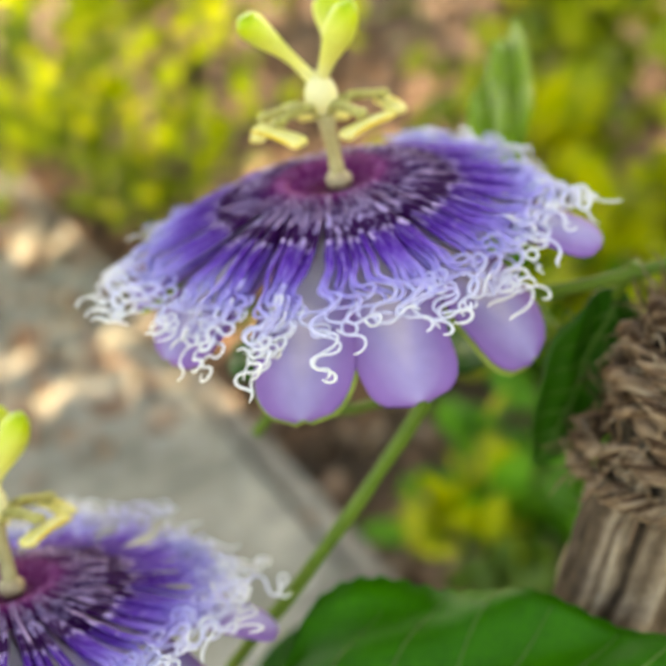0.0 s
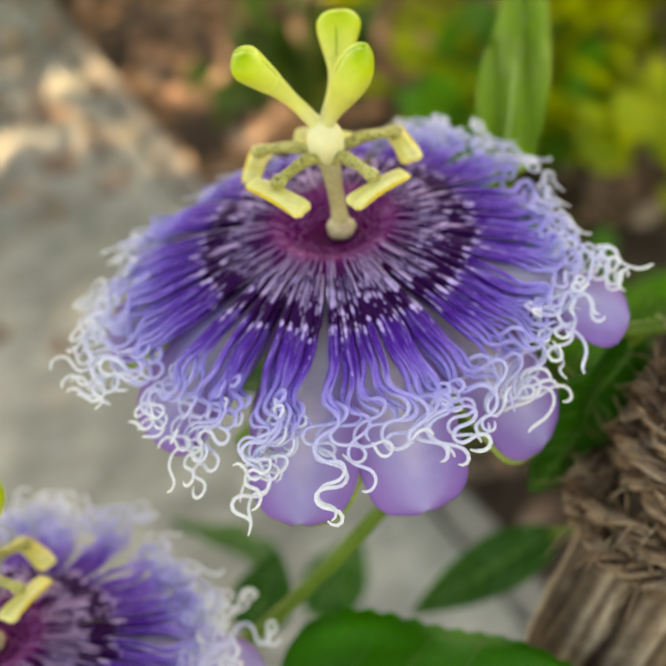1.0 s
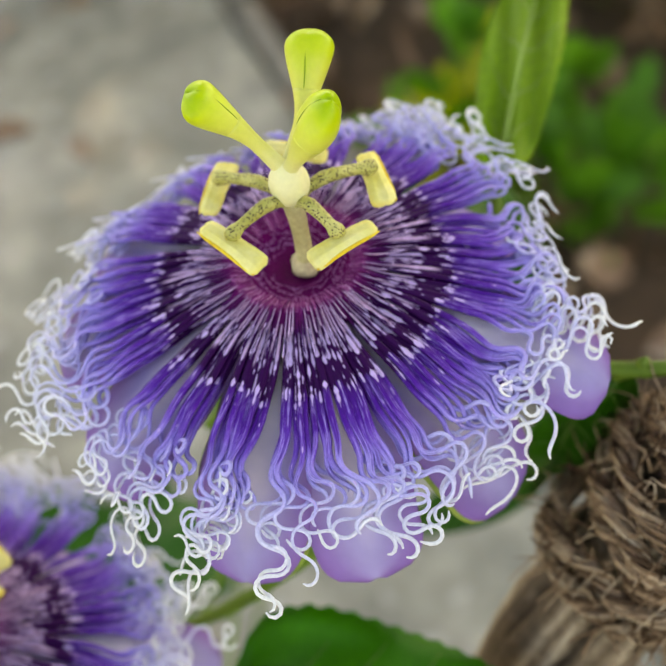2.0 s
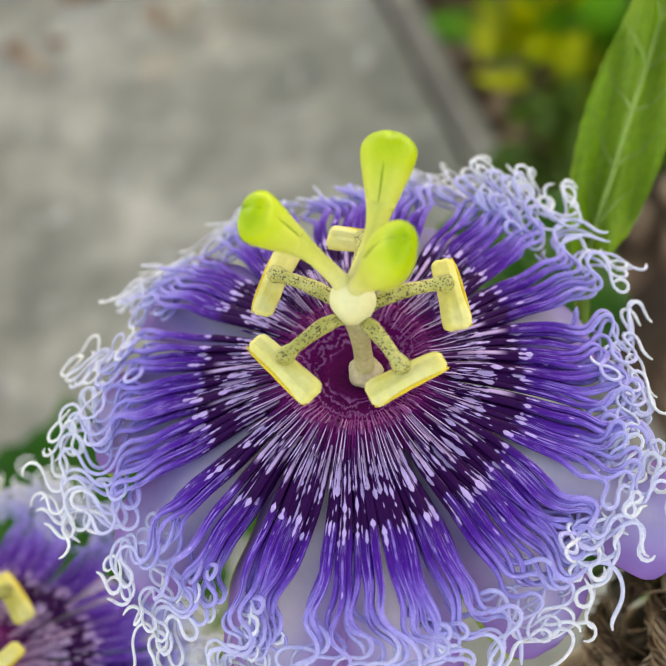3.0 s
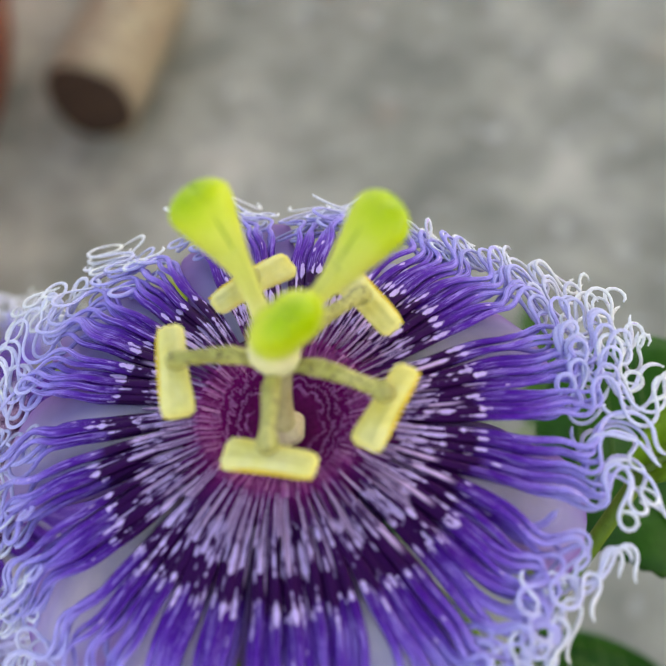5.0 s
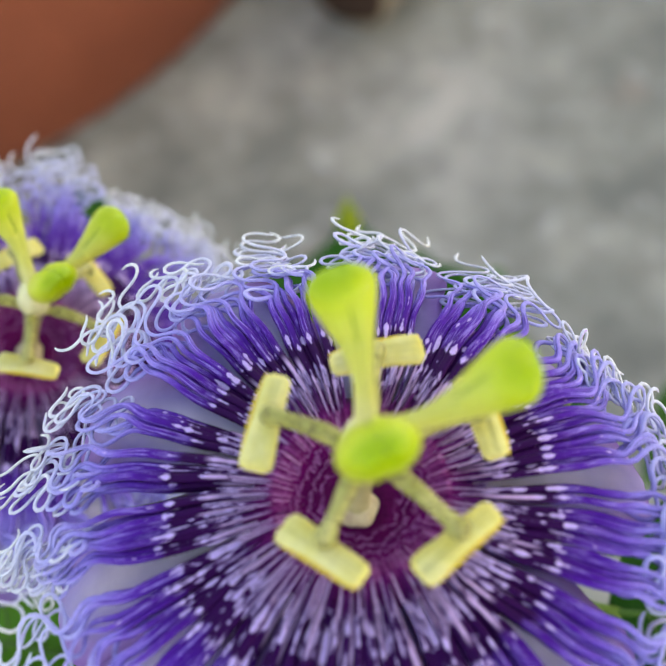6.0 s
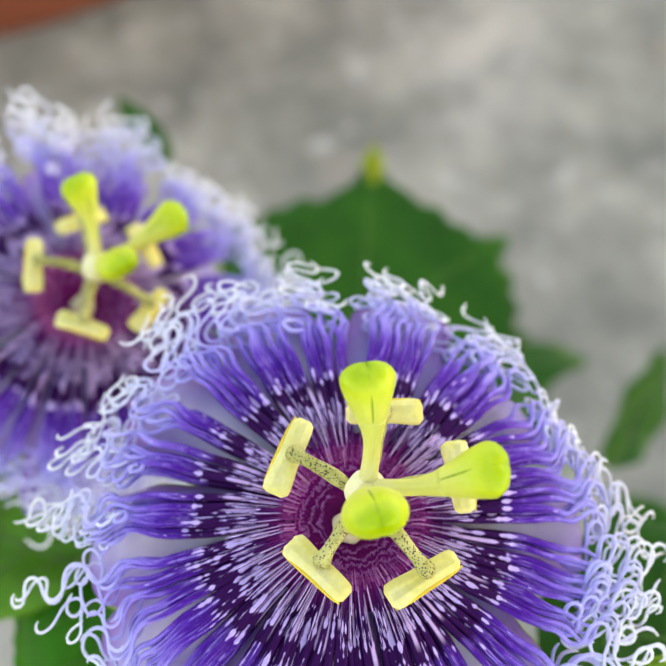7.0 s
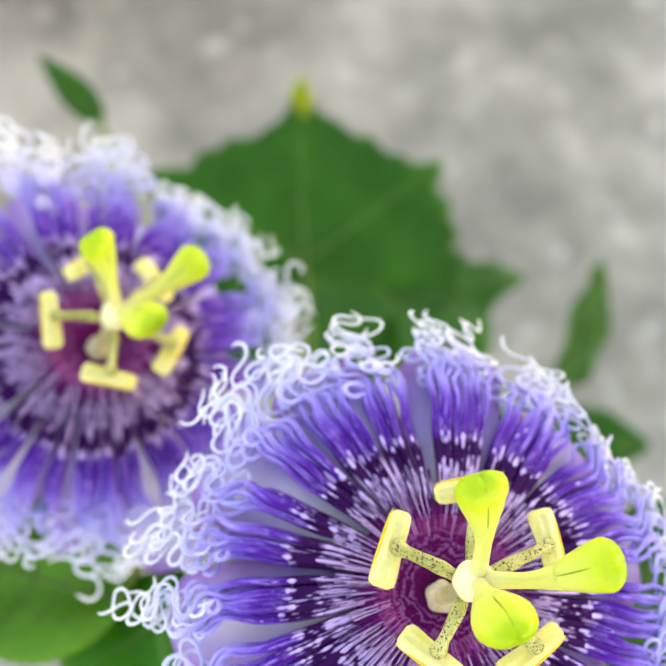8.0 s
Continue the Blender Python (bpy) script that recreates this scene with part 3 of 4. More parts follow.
TEPALS = [(-29, 5.0, -1.7, 1.8), (-51, 4.2, -3.25, 1.75), (-86, 4.35, -2.9, 1.8), (-113, 4.35, -2.9, 1.8), (-150, 4.35, -2.1, 1.75),
          (178, 4.3, -1.7, 1.8), (142, 4.3, -1.9, 1.75), (106, 3.9, -2.4, 1.7), (70, 3.9, -2.3, 1.7), (22, 3.8, -2.1, 1.7)]


def build_flower(m, seed, label, sag=1.0, more=0.0):
    rng = random.Random(seed)
    f = thing("passion_flower", m, label, "flower", "open passion flowers")
    # tepals: lavender petals and green-backed sepals in turn
    for i, (az, tr, tz, w) in enumerate(TEPALS):
        az, tz = az + rng.uniform(-3, 3) * (seed > 1), tz + rng.uniform(-0.3, 0.3) * (seed > 1)
        cupped, twist = rng.uniform(0.10, 0.22), rng.uniform(-0.12, 0.12)
        top = tepal(az, tr, tz, w, cupped, twist)
        edge = lambda u, v: min(1.0, 0.7 * abs(v) ** 1.7 + 0.40 * u * u)
        if i % 2:
            s = put("sepal", shell(top, 0.035, 33, 17, edge), M_tepal, f)
            wide = tepal(az, tr - 0.06, tz - 0.05, w * 1.05, cupped, twist)
            back = lambda u, v: (wide(u, v)[0], wide(u, v)[1], wide(u, v)[2] - 0.045)
            put("sepal_back", shell(back, 0.04, 33, 17, edge), M_sepal_back, s, "yellow-green underside")
        else:
            put("petal", shell(top, 0.035, 33, 17, edge), M_tepal, f)
    # receptacle with a ridged, sunken cup
    prof = [(0.02, -0.46), (0.22, -0.46), (0.34, -0.44), (0.46, -0.41), (0.62, -0.38), (0.80, -0.30), (0.96, -0.24), (1.08, -0.21), (1.20, -0.27), (1.38, -0.46), (0.9, -0.78), (0.3, -0.95)]
    seg, verts, along, faces = 144, [], [], []
    for i, (r, z) in enumerate(prof):
        for k in range(seg):
            amp = 0.022 * (1 if 4 <= i <= 8 else 0)
            t = 2 * math.pi * (k + 0.3 * rng.random() * (amp > 0)) / seg
            rise = amp * (1 if k % 2 else -1)
            verts.append((r * math.cos(t), r * math.sin(t), z + rise))
            along.append(min(1.0, r / 1.35) + (0.06 if rise > 0 and i > 5 else 0.0))
    for i in range(len(prof) - 1):
        for k in range(seg):
            a, b = i * seg + k, i * seg + (k + 1) % seg
            faces.append((a, b, b + seg, a + seg))
    put("corona_cup", (verts, faces, along), M_cup, f, "magenta ribbed cup in the middle")
    fringe = []
    for k in range(150):
        t = 2 * math.pi * (k + rng.uniform(-0.4, 0.4)) / 150
        c, s = math.cos(t), math.sin(t)
        r1 = rng.uniform(0.74, 0.90)
        fringe.append(tube([(1.10 * c, 1.10 * s, -0.20), (1.02 * c, 1.02 * s, -0.185), (0.94 * c, 0.94 * s, -0.225), (r1 * c, r1 * s, -0.23 - 0.33 * (0.94 - r1))], [0.016, 0.014, 0.012, 0.006], 4))
    fringe = joined(fringe)
    tagged(put("cup_fringe", (fringe[0], fringe[1], fringe[2]), M_fringe, f, "fine pink threads round the cup"), kind="stuff")
    put("calyx", egg((0, 0, -1.02), (0.66, 0.66, 0.45), 24, 12), M_sepal_back, f, "green base of the flower")
    # long banded filaments, curled white at the tips
    count, under = 204, 110
    for k in range(count + under):
        low = k >= count  # a lower row, shorter and paler
        az = -180 + 360 * ((k - count if low else k) + rng.uniform(-0.4, 0.4)) / (under if low else count)
        if in_gap(az, 1.0):
            continue
        length = more + rng.uniform(5.0, 6.2) + 0.55 * math.exp(-((az + 138) / 32) ** 2) + 0.2 * math.cos(radians(az + 20)) - 0.25 * math.exp(-((abs(az) - 176) / 26) ** 2) - 0.2 * math.exp(-((az + 52) / 14) ** 2) - 0.9 * math.exp(-((az - 42) / 34) ** 2) - 0.7 * math.exp(-((az + 84) / 50) ** 2) - 0.5 * math.exp(-((az - 4) / 26) ** 2) - 0.25 * math.exp(-((az + 95) / 45) ** 2)
        length += 0.7 * tuft_noise(az, 5.0)
        if low:
            length -= rng.uniform(0.5, 1.7)
        line = filament_line(az, 1.05, (-0.36 if low else -0.25) + rng.uniform(-0.08, 0.03), length, rng, (2.2 if low else 2.45) + 0.35 * noise.noise(Vector((az * 0.07, 9.0, 1.0))) + rng.uniform(-0.15, 0.15), rng.uniform(1.85, 2.25), 72, sag)
        wide, ds = rng.uniform(0.9, 1.15), length / 71
        rad = [wide * (0.026 + 0.022 * min(1.0, i * ds / 1.1) - 0.0235 * max(0.0, min(1.0, (i * ds - 1.5) / 1.8))) for i in range(72)]
        rad[-2], rad[-1] = 0.020, 0.011
        v, fc, al = tube(line, rad, section=RIBBON)
        part("corona_filament", shape(v, fc, [a * length / 6.5 + (0.05 * a if low else 0.0) for a in al], CM, ridge=[math.cos(math.pi * (q % 8) / 4) for q in range(len(v))]), M_outer, f)
    # shorter inner filaments with pale lines
    count = 196
    for k in range(count):
        az = -180 + 360 * (k + rng.uniform(-0.40, 0.40)) / count
        if in_gap(az, 0.6):
            continue
        long = rng.uniform(0.42, 0.98)
        line = filament_line(az, 1.02, -0.19 + rng.uniform(-0.02, 0.04), long, rng, 9.0, 0.0, 13)
        line = [q + Vector((0, 0, 0.07 * (i / 12) ** 2)) for i, q in enumerate(line)]
        thin = rng.uniform(0.85, 1.1)
        rad = [thin * (0.012 + 0.009 * i / 12) for i in range(12)] + [0.008]
        v, fc, al = tube(line, rad, 8)
        part("inner_filament", shape(v, fc, [q * long / 6.5 for q in al], CM, ridge=[math.cos(math.pi * (q % 8) / 4) for q in range(len(v))]), M_inner, f)
    # column, stamens, ovary, styles
    put("column", tube(smooth_line([(0.12, -0.12, -0.40), (0.13, -0.04, 0.3), (0.11, 0.10, 1.02)], 10), [0.19, 0.16, 0.145, 0.14, 0.135, 0.135, 0.14, 0.15, 0.17, 0.16], 12), M_column, f, "brownish olive central column")
    put("column_base", egg((0.12, -0.10, -0.27), (0.25, 0.25, 0.20), 30, 12, 0.06, 5), M_column_base, f, "cream swelling at the foot of the column")
    for joint, a, b in STAMENS:
        j = Vector(joint)
        mid = Vector((0.11, 0.10, 0.98)).lerp(j, 0.5) + Vector((0, 0, 0.16))
        line = smooth_line([(0.11, 0.10, 0.92), Vector((0.11, 0.10, 0.98)).lerp(j, 0.2) + Vector((0, 0, 0.09)), mid, j, j + (j - mid) * 0.12 + Vector((0, 0, -0.06))], 14)
        s = put("stamen", tube(line, [0.10 + 0.012 * math.sin(1.3 * i) + (0.02 if i > 9 else 0) - (0.05 if i == 13 else 0) for i in range(14)], 10), M_stamen, f, "olive stalk speckled with dark purple")
        sac = put("anther", anther(a, b), M_anther, s, "pale yellow pollen sac")
        va, vb = Vector(a), Vector(b)
        w = (vb - va).cross(Vector((0, 0, 1))).normalized()
        if w.dot(Vector((0.11, 0.10, 0)) - va) > 0:
            w = -w
        put("pollen_edge", tube([va.lerp(vb, q / 8) + w * (0.158 + 0.028 * q / 8) * (0.9 if q in (0, 8) else 1) + Vector((0, 0, 0.05 * math.sin(math.pi * q / 8) + 0.01)) for q in range(9)], [0.012, 0.024, 0.03, 0.032, 0.03, 0.032, 0.03, 0.024, 0.012], 8), M_anther_edge, sac, "orange-yellow edge dusted with pollen")
    put("ovary", egg((0.11, 0.12, 1.32), (0.30, 0.30, 0.42), 36, 20, 0.03, 6), M_ovary, f, "cream and lime egg-shaped ovary")
    for k, tip in enumerate(STIGMAS):
        t = Vector(tip)
        root = Vector((0.11, 0.12, 1.52))
        bend = root.lerp(t, 0.5) + Vector((0, 0, 0.02)) + (t - root).cross(Vector((0, 0, 1))) * 0.06
        line = evenly(smooth_line([root, bend, t, t + (t - bend).normalized() * 0.30], 60), 30)
        broad = 1.22 if k == 2 else 1.0
        body, _ = trumpet(line, 0.0, 0.58, 20, broad)
        s = put("style", body, M_style, f, "lime-green style")
        head, line_b = trumpet(line, 0.58, 1.0, 26, broad)
        knob = put("stigma", head, M_style, s, "bright green grooved stigma knob")
        put("groove", tube(line_b[:20:2], [0.006, 0.011, 0.013, 0.014, 0.014, 0.014, 0.013, 0.012, 0.010, 0.006], 6), M_groove, knob, "darker green furrow")
    return f


build_flower(FLOWER, 1, "open purple passion flower with curled white-tipped corona filaments")
SECOND = Matrix(((0.8759, -0.4725, 0.0956, -0.07788), (0.4398, 0.8653, 0.2408, -0.02552), (-0.1964, -0.1692, 0.9660, -0.05501), (0, 0, 0, 1)))
build_flower(FLOWER @ SECOND, 7, "second open purple passion flower beside a green leaf", -0.4, 0.2)


# ---- vine: stems and leaves ----
def stem(name, points, r, label, n=24, mat=None):
    base = Vector(points[0])
    t = thing(name, base, label, "stem")
    line = smooth_line([Vector(p) - base for p in points], n)
    rad = [r * (1 + 0.08 * math.sin(2.1 * i) + 0.06 * noise.noise(Vector((i * 0.7, 2, 1)))) for i in range(n)]
    put("stalk", tube(line, rad, 10), mat or M_stem, t, scale=1.0)
    return t


def leaf_frame(base, tip, normal):
    y = (Vector(tip) - Vector(base)).normalized()
    z = (Vector(normal) - y * Vector(normal).dot(y)).normalized()
    x = y.cross(z)
    return Matrix(((x.x, y.x, z.x, base[0]), (x.y, y.y, z.y, base[1]), (x.z, y.z, z.z, base[2]), (0, 0, 0, 1)))


def build_leaf(base, tip, normal, width, label, mat=None, kind="blade", bend=0.12, seed=1, fold=0.15, stalk=None, belly=0.72):
    """A leaf with a toothed blade, a raised midrib and side veins, and a stalk."""
    rng = random.Random(seed)
    length = (Vector(tip) - Vector(base)).length
    t = thing("vine_leaf", leaf_frame(base, tip, normal), label, "leaf", "vine leaves")
    mat = mat or M_leaf
    ph = rng.uniform(0, 6)

    def height(x, y):
        u = y / length
        return -bend * length * u * u + fold * abs(x) - 0.5 * fold * x * x / max(width, 1e-4) + 0.02 * length * math.sin(9 * u + ph + 14 * x / width) + 0.012 * length * math.sin(17 * u - ph)

    if kind == "blade":
        def top(u, v):
            w = width * 0.5 * (math.sin(math.pi * u ** belly) ** (0.85 if belly > 0.6 else 0.65) * 0.98 + 0.02)
            w *= 1 + 0.035 * (round(u * 40) % 2) * (abs(v) > 0.9)
            x, y = w * v, length * u
            return (x, y, height(x, y))
        geo = shell(top, 0.0006, 41, 13, lambda u, v: min(1.0, abs(v) * 1.6 + 0.05))
        veins = [(0.12 + 0.13 * k, sgn) for k in range(6) for sgn in (-1, 1)]
        ribs = [[(0, length * u, 0) for u in (0.0, 0.25, 0.5, 0.75, 0.97)]]
        for u, sgn in veins:
            w = width * 0.5 * math.sin(math.pi * u ** belly)
            ribs.append([(sgn * w * q * 0.85, length * (u + 0.11 * q), 0) for q in (0.0, 0.35, 0.7, 1.0)])
    else:
        lobes = [(0, 1.0, 42), (50, 0.92, 42), (-56, 0.97, 46)] if kind == "broad" else [(0, 1.0, 36), (62, 0.84, 30), (-50, 1.0, 42)]
        floor_r = 0.80 if kind == "broad" else 0.58
        def reach(th):
            r = floor_r
            for c, l, s in lobes:
                r = max(r, l * (0.88 * math.exp(-abs((th - c) / s) ** 1.9) + 0.12 * math.exp(-abs(th - c) / 5)))
            return r * (1 + 0.02 * math.sin(th * 0.13) + 0.11 * abs(((th / 13) % 1) - 0.5))
        verts, along, faces, nr, nt = [], [], [], 12, 151
        for side in (0, -0.0006):
            for i in range(nr):
                for k in range(nt):
                    th = -165 + 330 * k / (nt - 1)
                    r = (i + 0.001) / (nr - 1) * reach(th) * length
                    x, y = r * math.sin(radians(th)) * width / length, r * math.cos(radians(th))
                    verts.append((x, y, height(x, y) * 0.6 + side))
                    along.append(min(1.0, min(abs(th - c) for c, _, _ in lobes) / 26 + 0.1))
        o = nr * nt
        for i in range(nr - 1):
            for k in range(nt - 1):
                a = i * nt + k
                faces += [(a, a + nt, a + nt + 1, a + 1), (a + o, a + 1 + o, a + nt + 1 + o, a + nt + o)]
        for k in range(nt - 1):
            a = (nr - 1) * nt + k
            faces.append((a, a + o, a + o + 1, a + 1))
        geo = (verts, faces, along)
        ribs = []
        for c, l, s in lobes:
            ribs.append([(q * l * length * math.sin(radians(c)) * width / length, q * l * length * math.cos(radians(c)), 0) for q in (0.0, 0.3, 0.6, 0.93)])
    put("blade", geo, mat, t, scale=1.0)
    if kind == "broad":
        put("leaf_tip", tube([(0, length * q, height(0, length * min(q, 1.0)) * 0.6 - 0.0003) for q in (0.86, 0.94, 1.0, 1.06, 1.13)], [0.002, 0.0055, 0.0058, 0.0032, 0.0005], section=[(0.12 * math.cos(math.pi * k / 5), math.sin(math.pi * k / 5)) for k in range(10)]), M_leaf_yellow, t, "yellowing pointed tip", 1.0)
    hf = 0.6 if kind != "blade" else 1.0
    for k, rib in enumerate(ribs):
        line = smooth_line(rib, 9)
        line = [Vector((q.x, q.y, height(q.x, q.y) * hf + 0.0002)) for q in line]
        thick = (0.0007 if (k == 0 or kind != "blade") else 0.0003) * min(1.0, length / 0.06)
        put("midrib" if k == 0 else "vein", tube(line, [thick * (1 - 0.7 * i / 8) for i in range(9)], 6), M_vein_light if mat == M_leaf_light else M_vein, t, scale=1.0)
    if stalk:
        inv = t.matrix_world.inverted()
        put("petiole", tube(smooth_line([inv @ Vector(q) for q in stalk] + [Vector((0, 0.002, 0))], 10), 0.0012, 8), M_stem, t, scale=1.0)
    return t


stem("flower_stalk", [(0.0, 0.0, 0.654), (0.006, -0.010, 0.638), (0.008, -0.020, 0.622), (-0.009, -0.020, 0.602), (-0.030, -0.018, 0.581), (-0.060, -0.010, 0.545), (-0.11, 0.0, 0.44)], 0.0015, "smooth green stalk of the passion flower")
stem("flower_stalk", [(-0.080, -0.022, 0.603), (-0.088, -0.030, 0.585), (-0.100, -0.034, 0.553), (-0.112, -0.02, 0.50), (-0.11, 0.0, 0.44)], 0.0017, "smooth green stalk of the second flower")
stem("vine", [(0.004, -0.006, 0.641), (0.020, 0.0, 0.624), (0.052, -0.014, 0.626), (0.082, -0.02, 0.630), (0.13, -0.03, 0.615), (0.19, -0.01, 0.42), (0.21, 0.02, -0.02)], 0.0014, "thin bright green climbing vine stem", 40)
stem("vine", [(-0.11, 0.0, 0.44), (-0.115, 0.01, 0.30), (-0.10, 0.03, 0.15), (-0.11, 0.04, -0.004)], 0.0022, "green vine stem rising from the paving")

build_leaf((-0.039, -0.037, 0.573), (0.041, -0.070, 0.577), (0.1, -0.25, 1), 0.046, "broad glossy green vine leaf below the flower", M_leaf_fresh, seed=3, bend=0.05, fold=0.1, belly=0.48, stalk=[(-0.062, -0.009, 0.541), (-0.050, -0.022, 0.560)])
build_leaf((0.049, -0.010, 0.622), (0.026, -0.016, 0.588), (0.3, -0.9, 0.2), 0.021, "dark green drooping vine leaf beside the stake", seed=4, bend=0.1, fold=0.25, stalk=[(0.052, -0.014, 0.628)])
build_leaf((0.045, 0.044, 0.496), (-0.004, 0.040, 0.484), (0.1, -0.4, 0.9), 0.017, "narrow green vine leaf low beside the stake", seed=5, stalk=[(0.021, -0.034, 0.522), (0.052, 0.010, 0.515), (0.054, 0.036, 0.505)])
build_leaf((-0.050, 0.040, 0.495), (-0.036, 0.052, 0.512), (0.1, -0.6, 0.8), 0.018, "small rounded dark green vine leaf", seed=15, stalk=[(-0.07, 0.02, 0.48)])
build_leaf((0.035, 0.024, 0.636), (0.067, 0.092, 0.656), (-0.25, -0.75, 0.6), 0.0148, "tall light green leaf standing behind the flower", M_leaf_light, seed=6, bend=0.03, fold=0.1, stalk=[(0.03, 0.0, 0.616), (0.033, 0.012, 0.626)])
build_leaf((-0.166, 0.086, 0.358), (-0.225, 0.118, 0.393), (0.25, -0.15, 1), 0.088, "large toothed dark green vine leaf over the paving", kind="broad", seed=7, bend=0.1, fold=0.1, stalk=[(-0.112, 0.02, 0.36), (-0.12, 0.06, 0.37)])
build_leaf((-0.128, 0.112, 0.355), (-0.190, 0.166, 0.338), (0.2, -0.1, 1), 0.078, "lobed dark green vine leaf with a browned edge", kind="lobed", seed=17, bend=0.1, fold=0.1, stalk=[(-0.112, 0.03, 0.34), (-0.11, 0.07, 0.35)])
build_leaf((-0.052, 0.138, 0.398), (-0.094, 0.212, 0.372), (0.6, -0.3, 0.7), 0.024, "narrow pointed green leaf above the paving", seed=8, fold=0.5, stalk=[(-0.10, 0.03, 0.33), (-0.07, 0.09, 0.39)])
build_leaf((-0.041, 0.139, 0.352), (-0.014, 0.176, 0.358), (0.1, -0.1, 1), 0.030, "rounded dark green vine leaf above the paving", seed=9, stalk=[(-0.10, 0.03, 0.32), (-0.07, 0.10, 0.345)])
build_leaf((-0.036, -0.046, 0.576), (-0.074, -0.084, 0.580), (0.0, -0.1, 1), 0.036, "bright green vine leaf between the two flowers", M_leaf_mid, seed=11, stalk=[(-0.064, -0.009, 0.536), (-0.052, -0.026, 0.560)])
build_leaf((-0.222, 0.025, 0.449), (-0.250, 0.015, 0.465), (0.1, -0.2, 1), 0.012, "small narrow green leaf behind the second flower", seed=12, stalk=[(-0.112, 0.005, 0.40), (-0.18, 0.02, 0.43)])
build_leaf((0.014, 0.036, 0.590), (0.046, 0.080, 0.588), (0.1, -0.1, 1), 0.046, "dark green vine leaf under the flower", seed=13, stalk=[(-0.02, 0.012, 0.602), (0.0, 0.02, 0.595)])
build_leaf((-0.014, 0.014, 0.612), (-0.028, 0.040, 0.614), (0.0, -0.1, 1), 0.024, "dark green vine leaf under the flower", seed=14, stalk=[(-0.03, 0.012, 0.601)])


def build_tendril(points, label):
    t = thing("tendril", points[0], label, "tendril")
    line = [Vector(p) - Vector(points[0]) for p in points]
    put("curl", tube(smooth_line(line, 40), [0.0006 - 0.0004 * i / 39 for i in range(40)], 6), M_stem, t, scale=1.0)


build_tendril([(0.034, -0.005, 0.621), (0.035, -0.009, 0.618), (0.037, -0.011, 0.616), (0.039, -0.011, 0.618), (0.038, -0.010, 0.620), (0.037, -0.010, 0.618), (0.039, -0.012, 0.616)], "thin green coiled tendril on the vine")


